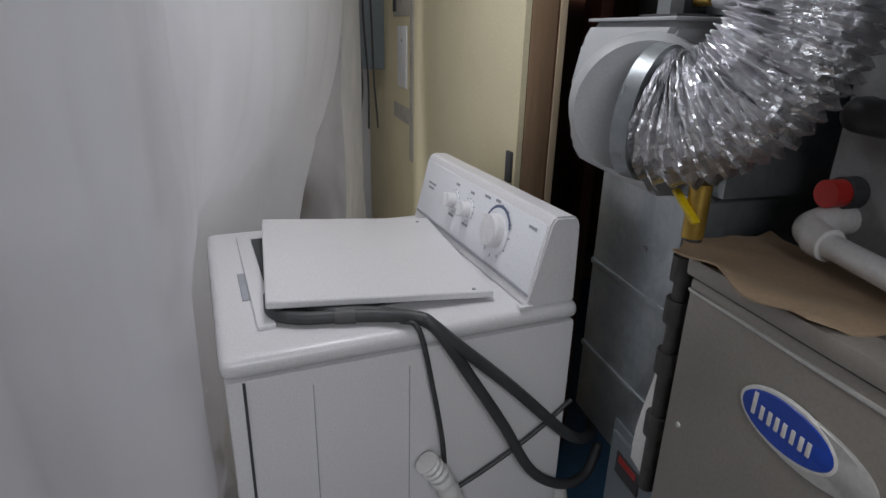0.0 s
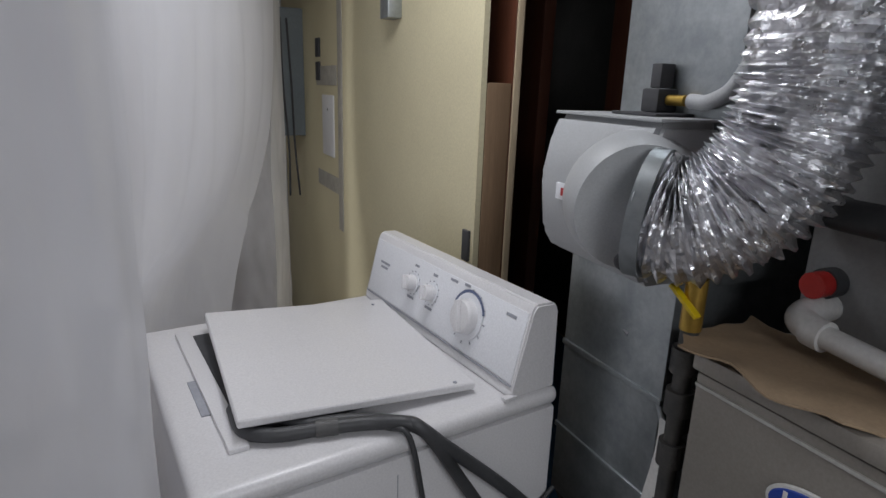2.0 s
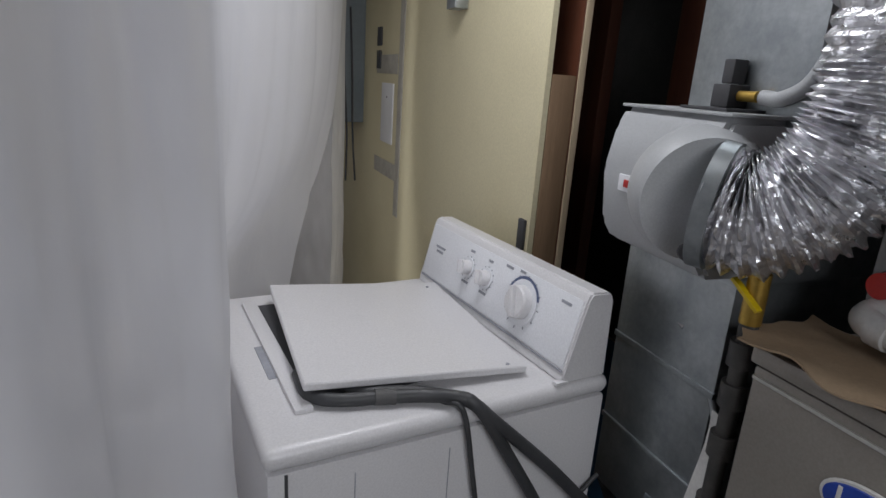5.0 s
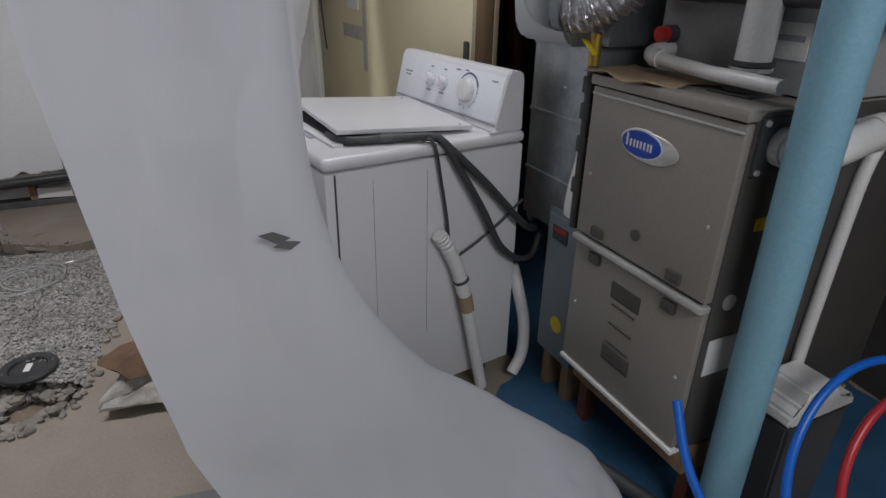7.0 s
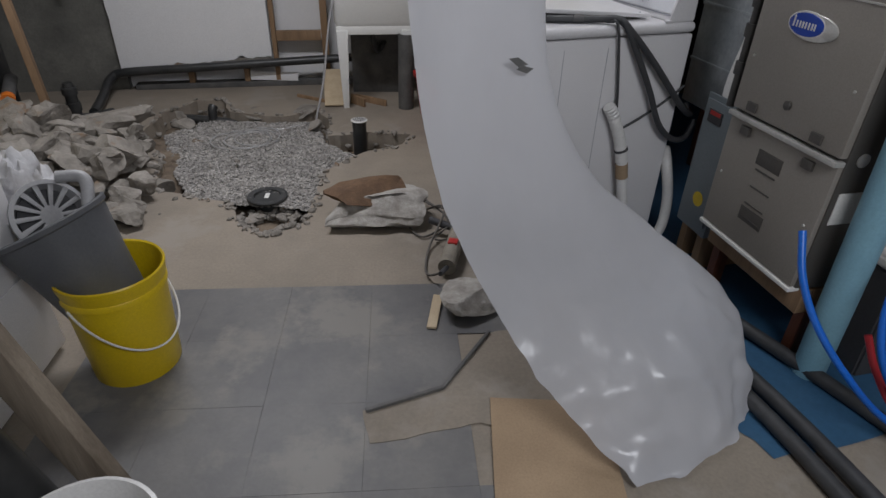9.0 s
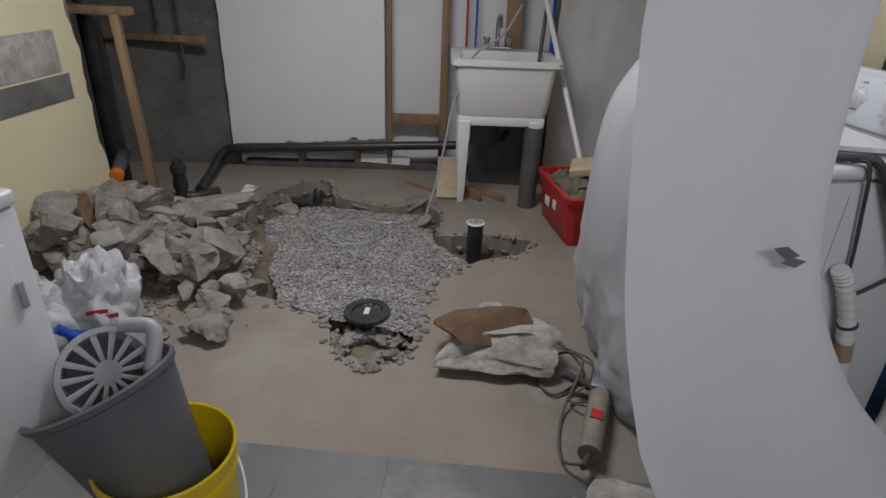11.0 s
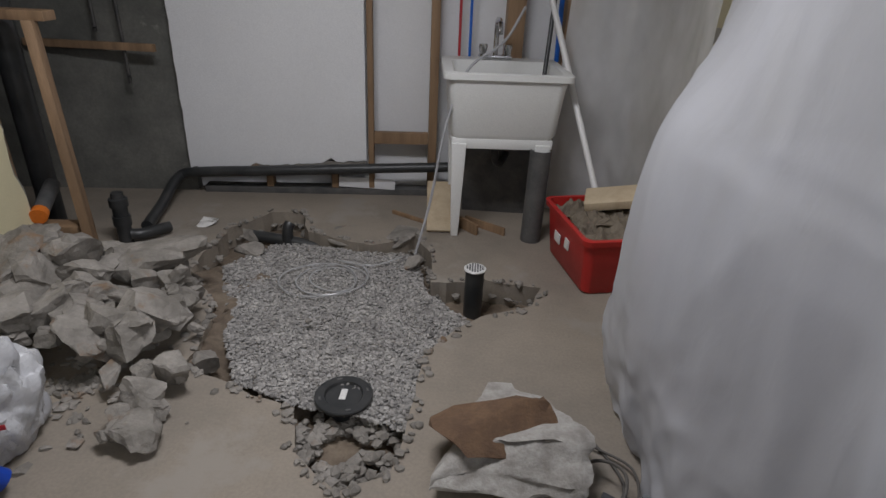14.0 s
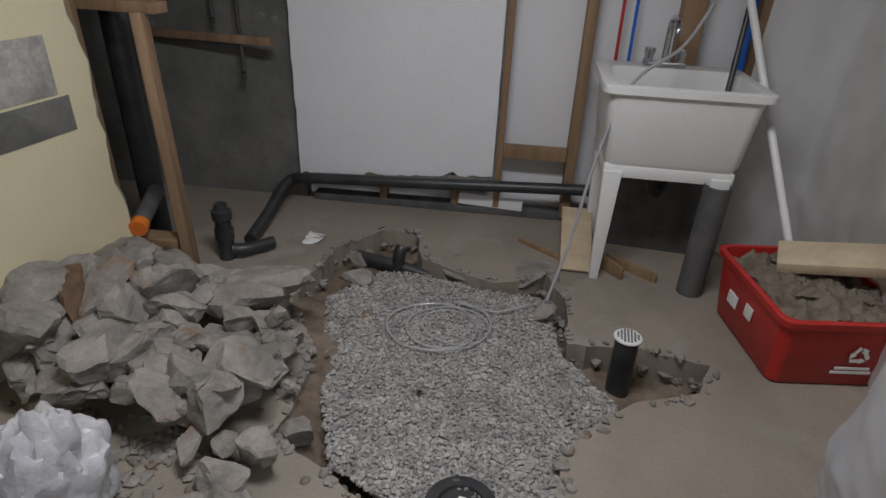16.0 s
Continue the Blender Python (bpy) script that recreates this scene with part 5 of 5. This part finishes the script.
single("stone_slab", stick(tuple(RB @ Vector((0.10, 0.33, 0.335))), tuple(RB @ Vector((0.42, 0.16, 0.42))), 0.15, 0.045, 0.008, twist=12), M_pale, "pale dusty block lying on the mud", "block")
mop = thing("long_handle", "white wooden handle leaning from the bin to the wall", "tool handle", pose(-0.42, 2.93, 0.30))
part("handle", tube([(-0.36, 2.93, 0.29), (-0.645, 3.50, 1.20)], 0.016, 14), M_pvc, mop, world=True)
part("grip", tube([(-0.645, 3.50, 1.20), (-0.659, 3.528, 1.245)], 0.019, 14), M_dusty, mop, "grey grip", world=True)
single("dark_rod", tube([(-0.66, 3.33, 0.66), (-0.62, 3.53, 1.25)], 0.012, 12), M_abs, "dark rod standing in the tub", "rod")
hang = [[(x, y, z) for z in (2.24, 1.6, 1.0, 0.5, 0.03)] for x, y in ((-0.54, 3.50), (-0.40, 3.42), (-0.24, 3.40), (-0.12, 3.22), (-0.08, 2.95), (-0.10, 2.70), (-0.14, 2.48))]
single("clear_plastic_sheet", sheet(hang, 10, 10, 0.009, 6.0), M_clear, "shiny clear plastic sheet hung over the corner wall", "plastic sheet")

# ---- stud corner by the rubble ----
edge = [(0.75, 0.0)] + [(2.36 + 0.10 * (1 - z / 2.24) - 0.02 + 0.035 * noise.noise(Vector((z * 5, 2, 0))) + 0.015 * noise.noise(Vector((z * 19, 2, 0))), z) for z in np.linspace(0.0, 2.24, 60)] + [(0.75, 2.24)]
for name, grow, x0, x1, material, label in (("wall_cream_end", 0.0, 0.0, 0.006, M_cream, "cream painted drywall with a broken edge"), ("wall_core_end", 0.012, -0.014, -0.0005, M_rock, "grey plaster core behind the paint")):
    bm = prism([(y + grow * (1 if y > 1 else 0) * (1 + noise.noise(Vector((z * 14, 9, 1)))), z) for y, z in edge], x0, x1)
    bm.transform(pose(-2.95, 0, 0) @ Matrix(((0, 1, 0, 0), (1, 0, 0, 0), (0, 0, 1, 0), (0, 0, 0, 1))))
    tagged(part(name, bm, material, smooth=False), label, "wall", kind="structure")
pw = thing("wall_patch", "grey and white plaster patches on the cream wall", "plaster patch", pose(-2.944, 2.1, 0.8))
part("filler", box((0.0, -0.45, -0.10), (0.003, 0.20, 0.02), 0.001), M_wallc, pw, "grey bare plaster")
part("white_filler", box((0.0, -0.55, 0.03), (0.003, 0.16, 0.22), 0.001), M_slab, pw, "pale plaster patch")
tall = single("wall_stud", stick((-2.76, 2.53, 0.0), (-2.85, 2.60, 1.06), 0.088, 0.04, 0.005, twist=60), M_stud, "old split wooden stud leaning beside the rubble", "stud")
single("wall_stud", stick((-2.98, 2.43, 0.0), (-3.02, 2.45, 2.2), 0.088, 0.04, 0.005, twist=60), M_stud, "old rough wooden stud at the broken wall", "stud")
single("wood_rail", stick((-3.30, 2.62, 1.08), (-2.80, 2.66, 1.075), 0.09, 0.04, 0.004), M_stud, "horizontal wooden rail on top of the stud", "rail")
single("wood_block", stick((-3.10, 2.50, 0.16), (-2.80, 2.54, 0.16), 0.09, 0.04, 0.004), M_stud, "short wooden block between studs", "block")
cl = thing("cleanout_pipe", "black plastic stub pipe with orange cap", "pipe", pose(-2.93, 2.46, 0.24))
part("pipe", tube([(-3.02, 2.70, 0.30), (-2.93, 2.47, 0.255)], 0.035, 18), M_dusty, cl, world=True)
part("cap", tube([(-2.932, 2.475, 0.256), (-2.915, 2.435, 0.248)], 0.037, 18), M_orange, cl, "orange end cap", world=True)
single("soil_pipe", tube([(-3.12, 2.78, 0.0), (-3.12, 2.78, 2.24)], 0.055, 24), M_abs, "black plastic soil stack in the wall", "pipe")
trap = thing("pipe_trap", "black plastic trap standing by the stud", "pipe fitting", pose(-2.72, 2.72, 0))
part("body", lathe([(0.035, 0.0), (0.035, 0.10), (0.042, 0.10), (0.042, 0.15), (0.035, 0.15), (0.035, 0.20), (0.044, 0.20), (0.044, 0.24), (0.03, 0.245), (0.028, 0.27), (0, 0.27)], 20), M_abs, trap)
part("branch", tube([(0.03, 0.0, 0.05), (0.08, 0.03, 0.045), (0.16, 0.14, 0.04)], 0.028, 14), M_abs, trap)
for x, z0 in ((-3.10, 0.95), (-2.96, 0.70)):
    single("rebar_hook", tube([(x, 3.40, 2.2), (x + 0.02, 3.38, z0 + 0.1), (x + 0.03, 3.36, z0)], 0.010, 10), M_iron, "rusty bent iron rod hanging on the concrete wall", "rod")
single("wood_strip", box((-3.5, 3.36, 0.84), (-2.76, 3.385, 0.88), 0.003), M_stud, "dusty wooden strip on the concrete wall", "strip")
bm = rock((-2.42, 3.0, 0.02), (0.09, 0.06, 0.025), 77, sub=3, rough=1.2)
single("paper_scrap", bm, M_paper, "crumpled white paper scrap on the floor", "paper")

# ---- near side ----
dr = thing("dryer", "white enamel clothes dryer with a front door", "dryer", pose(-1.835, 0.60, 0))
part("body", box((-0.68, -0.68, 0.02), (0, 0, 0.895), 0.01), M_enamel, dr)
part("top", box((-0.685, -0.685, 0.897), (0.004, 0.005, 0.93), 0.012, seg=3), M_enamel, dr)
door = part("door", box((0.001, -0.60, 0.38), (0.014, -0.06, 0.84), 0.008), M_enamel, dr)
part("handle", box((0.015, -0.075, 0.70), (0.024, -0.062, 0.76), 0.003), M_grey, door)
part("kick_panel", box((0.001, -0.66, 0.04), (0.006, -0.02, 0.33), 0.003), M_enamel, dr)
for x in (-0.62, -0.06):
    for y in (-0.62, -0.06):
        part("foot", lathe([(0.02, 0), (0.018, 0.025)], 10, (x, y, 0)), M_seam, dr)

BK = pose(-1.575, 0.515, 0)
bk = thing("yellow_pail", "yellow plastic pail with a wire handle", "pail", BK)
part("pail", lathe([(0.125, 0.0), (0.128, 0.006), (0.142, 0.30), (0.147, 0.30), (0.147, 0.315), (0.144, 0.32), (0.150, 0.345), (0.152, 0.365), (0.149, 0.37), (0.144, 0.366), (0.139, 0.30), (0.122, 0.01), (0.0, 0.008)], 44), M_yellow, bk)
part("handle", tube([(0.152 * math.cos(a), 0.152 * math.sin(a), 0.30 - 0.17 * max(0, math.sin((a + 2.1) / 3.3 * math.pi))) for a in np.linspace(-2.1, 1.2, 14)], 0.0035, 8), M_paper, bk, "white wire handle")
lo_, hi_ = Vector((-1.575, 0.515, 0.15)), Vector((-1.715, 0.555, 0.47))
MB = Matrix.Translation(lo_) @ (hi_ - lo_).to_track_quat("Z", "Y").to_matrix().to_4x4()
mb = thing("mop_bucket", "dark grey mop bucket with pale wringer basket", "bucket", MB)
part("bucket", lathe([(0.10, 0.0), (0.13, 0.22), (0.155, 0.36), (0.163, 0.365), (0.165, 0.378), (0.157, 0.382), (0.150, 0.372), (0.125, 0.22), (0.0, 0.06)], 44), M_mop, mb)
ring_m = MB.inverted() @ look((-1.735, 0.60, 0.49), (-2.485, 1.12, 0.06))
wr = part("wringer", lathe([(0.072, -0.07), (0.098, -0.01), (0.106, -0.008), (0.106, 0.004), (0.094, 0.006), (0.090, -0.002), (0.066, -0.064), (0.0, -0.066)], 36), M_wring, mb, "pale grey wringer basket")
wr.matrix_basis = ring_m
for k in range(14):
    a = 2 * math.pi * (k + 0.5) / 14
    ob = part("slat", box((0.026, -0.0085, -0.006), (0.094, 0.0085, 0.004), 0.002), M_wring, wr)
    for v in ob.data.vertices:
        v.co.y *= 0.5 + 6.0 * max(0, v.co.x - 0.02)
    ob.matrix_basis = Matrix.Rotation(a, 4, "Z")
part("hub", lathe([(0.030, -0.006), (0.030, 0.004), (0, 0.005)], 24), M_wring, wr)
# near-black disc gives the slots the darkness of a shaded inside
part("back", lathe([(0.080, -0.018), (0, -0.019)], 32), M_seam, wr, "dark disc standing in for shade inside the basket")
wring_c = Vector((-1.735, 0.60, 0.49))
part("arm", tube([wring_c + Vector((0.02, 0.05, 0.10)), wring_c + Vector((0.09, 0.06, 0.09)), wring_c + Vector((0.11, 0.0, 0.02))], 0.018, 12), M_wring, mb, world=True)
part("handle", tube([wring_c + Vector((0.11, 0.0, 0.02)), wring_c + Vector((0.12, -0.06, -0.06)), wring_c + Vector((0.12, -0.11, -0.16)), wring_c + Vector((0.10, -0.13, -0.20))], 0.014, 12), M_wring, mb, world=True)

for k, (x, y, z, s) in enumerate(((-2.34, 1.38, 0.15, 0.14), (-2.52, 1.18, 0.17, 0.15))):
    bm = bmesh.new()
    bmesh.ops.create_icosphere(bm, subdivisions=5, radius=1)
    for v in bm.verts:
        q = v.co * 1.8 + Vector((k * 5, 0, 0))
        d = 1 + 0.32 * noise.noise(q) + 0.22 * abs(noise.noise(q * 1.7)) + 0.07 * abs(noise.noise(q * 4)) + 0.01 * noise.noise(q * 11)
        top = 1 + 0.45 * max(0, v.co.z) * noise.noise(q * 2.5)
        v.co = Vector((x + v.co.x * s * d, y + v.co.y * s * d, max(0.004, z + v.co.z * s * 1.35 * d * top)))
    b_ = single("rubble_bag", bm, M_bag, "white printed plastic bag full of debris", "bag", "bags")
    for dx, dz in ((0.02, 0.05), (0.05, 0.02)):
        hit, place, nor, _ = b_.ray_cast(Vector((x + dx + 0.3, y - 0.6, z + dz)), Vector((-0.3, 0.6, 0)).normalized())
        if hit:
            bm = box((-0.035, -0.0015, -0.008), (0.035, 0.0015, 0.008), 0.0005)
            bm.transform(Matrix.Translation(place) @ pose(0, 0, 0, 0, 0, 25))
            part("print", bm, M_redpex, b_, "red print on the bag")
bm = lathe([(0.03, 0), (0.033, 0.01), (0.033, 0.14), (0.014, 0.19), (0.014, 0.20), (0.017, 0.20), (0.017, 0.225), (0, 0.226)], 20)
bm.transform(pose(-2.20, 1.22, 0.035, 25, -35, 0))
single("plastic_bottle", bm, M_logo, "blue plastic bottle leaning on the bags", "bottle")

single("leaning_timber", stick((-1.37, -0.06, 0.0), (-1.87, -0.06, 1.9), 0.09, 0.04, 0.006, twist=80), M_dustwood, "dusty worn timber leaning beside the dryer", "timber")
single("leaning_pipe", tube([(-1.50, -0.12, 0.0), (-2.0, -0.12, 1.9)], 0.055, 24), M_abs, "dark plastic pipe leaning beside the timber", "pipe")
wb = thing("white_pail", "white plastic pail with a raised rim", "pail", pose(-1.28, -0.37, 0))
part("pail", lathe([(0.11, 0), (0.135, 0.36), (0.142, 0.36), (0.142, 0.38), (0.134, 0.382), (0.128, 0.36), (0.105, 0.02), (0, 0.02)], 40), M_pvc, wb)

saw = thing("angle_grinder", "dusty corded power tool lying on the floor", "power tool", pose(-0.50, 1.10, 0.05, 0, 0, 75))
part("body", tube([(-0.16, 0, 0), (-0.10, 0, 0.0), (0.06, 0, 0.005), (0.14, 0, 0.0)], 0.036, 16), M_tool, saw)
part("gear_head", box((0.12, -0.04, -0.045), (0.21, 0.04, 0.04), 0.012), M_galv, saw)
part("handle", tube([(0.16, 0.035, 0), (0.17, 0.14, 0.02)], 0.017, 12), M_seam, saw)
part("switch", box((-0.04, -0.02, 0.034), (0.0, 0.02, 0.043), 0.003), M_red, saw, "red switch")
part("cord_sleeve", tube([(-0.16, 0, 0), (-0.24, 0.01, 0.02)], 0.010, 10), M_seam, saw)
hose("tool_cord", [(-0.56, 0.88, 0.07), (-0.62, 0.95, 0.02), (-0.60, 1.15, 0.015), (-0.52, 1.34, 0.10), (-0.58, 1.45, 0.05), (-0.68, 1.38, 0.01), (-0.62, 1.25, 0.012), (-0.50, 1.40, 0.012), (-0.60, 1.62, 0.012), (-0.70, 1.55, 0.10)], 0.005, M_cord, "dusty looping power cord on the floor", "cord")
hose("tool_cord", [(-0.70, 1.62, 0.09), (-0.58, 1.55, 0.02), (-0.47, 1.45, 0.03), (-0.50, 1.28, 0.06), (-0.57, 1.22, 0.02), (-0.52, 1.16, 0.05)], 0.004, M_cord, "dusty thin cord beside the slab", "cord")
single("concrete_chunk", rock((-0.45, 0.76, 0.055), (0.15, 0.12, 0.07), 88, sub=4, rough=0.35, turn=20), M_slab, "pale broken concrete lump on the tiles", "rubble", "rubble", smooth=False)
single("putty_knife", stick((-0.62, 0.62, 0.012), (-0.585, 0.80, 0.02), 0.035, 0.01, 0.003), M_pale, "dusty wooden scraper lying on the tiles", "tool")

# ---- floor tiles and boards ----
tiles = tagged(new("tile_floor"), "dusty dark grey vinyl tiles on concrete", "floor tiles", kind="structure")
TW = 0.305
tm = {}
TILED = [(-1.75, -1.6), (-0.30, -1.6), (-0.36, 0.10), (-0.52, 0.10), (-0.52, 0.24), (-0.80, 0.20), (-0.66, 0.28), (-0.38, 0.50), (-0.36, 0.92), (-1.75, 0.80)]
for i in range(6):
    for j in range(9):
        x0, y0 = -1.75 + i * TW, -1.845 + j * TW
        poly = [(x0 + 0.001, y0 + 0.001), (x0 + TW - 0.001, y0 + 0.001), (x0 + TW - 0.001, y0 + TW - 0.001), (x0 + 0.001, y0 + TW - 0.001)]
        cx, cy = x0 + TW / 2, y0 + TW / 2
        if not inside(cx, cy, TILED):
            continue
        if "me" not in tm:
            bm = box((-TW / 2 + 0.0002, -TW / 2 + 0.0002, 0.0), (TW / 2 - 0.0002, TW / 2 - 0.0002, 0.0035), 0.0004, seg=1)
            me = bpy.data.meshes.new("tile")
            bm.to_mesh(me)
            bm.free()
            me.materials.append(M_tile)
            tm["me"] = me
        ob = new("tile", tm["me"])
        ob.parent = tiles
        ob.matrix_basis = pose(cx, cy, 0.0005 + 0.0006 * random.random(), 0, 0, random.uniform(-0.15, 0.15))
bm = box((-0.50, -0.55, 0.0075), (-0.16, 0.265, 0.0125), 0.002)
bm.transform(Matrix.Translation((-0.3, -0.1, 0)) @ pose(0, 0, 0, 0, 0, -6) @ Matrix.Translation((0.3, 0.1, 0)))
single("hardboard_sheet", bm, M_card, "tan hardboard sheet lying on the floor", "board")
single("threshold_strip", stick((-0.835, 0.25, 0.008), (-0.60, 0.333, 0.008), 0.012, 0.02, 0.003), M_dusty, "grey metal edge strip on the floor", "edge strip", "edge strips")
single("threshold_strip", stick((-0.60, 0.333, 0.008), (-0.42, 0.592, 0.008), 0.012, 0.02, 0.003), M_dusty, "grey metal edge strip on the floor", "edge strip", "edge strips")

# bare screed where the tiles were lifted
bm = bmesh.new()
bare = ragged([(-0.84, 0.25), (-0.60, 0.333), (-0.42, 0.592), (-0.20, 0.62), (-0.20, 0.10), (-0.50, 0.19), (-0.82, 0.13)], 0.03, 0.008, 2)
top_v = [bm.verts.new((x, y, 0.0068)) for x, y in bare]
low_v = [bm.verts.new((x, y, 0.0)) for x, y in bare]
bm.faces.new(top_v)
for i in range(len(bare)):
    bm.faces.new((top_v[i], top_v[i - 1], low_v[i - 1], low_v[i]))
tagged(part("floor_patch", bm, M_conc, smooth=False), "bare tan screed where floor tiles were lifted", "floor", kind="structure")
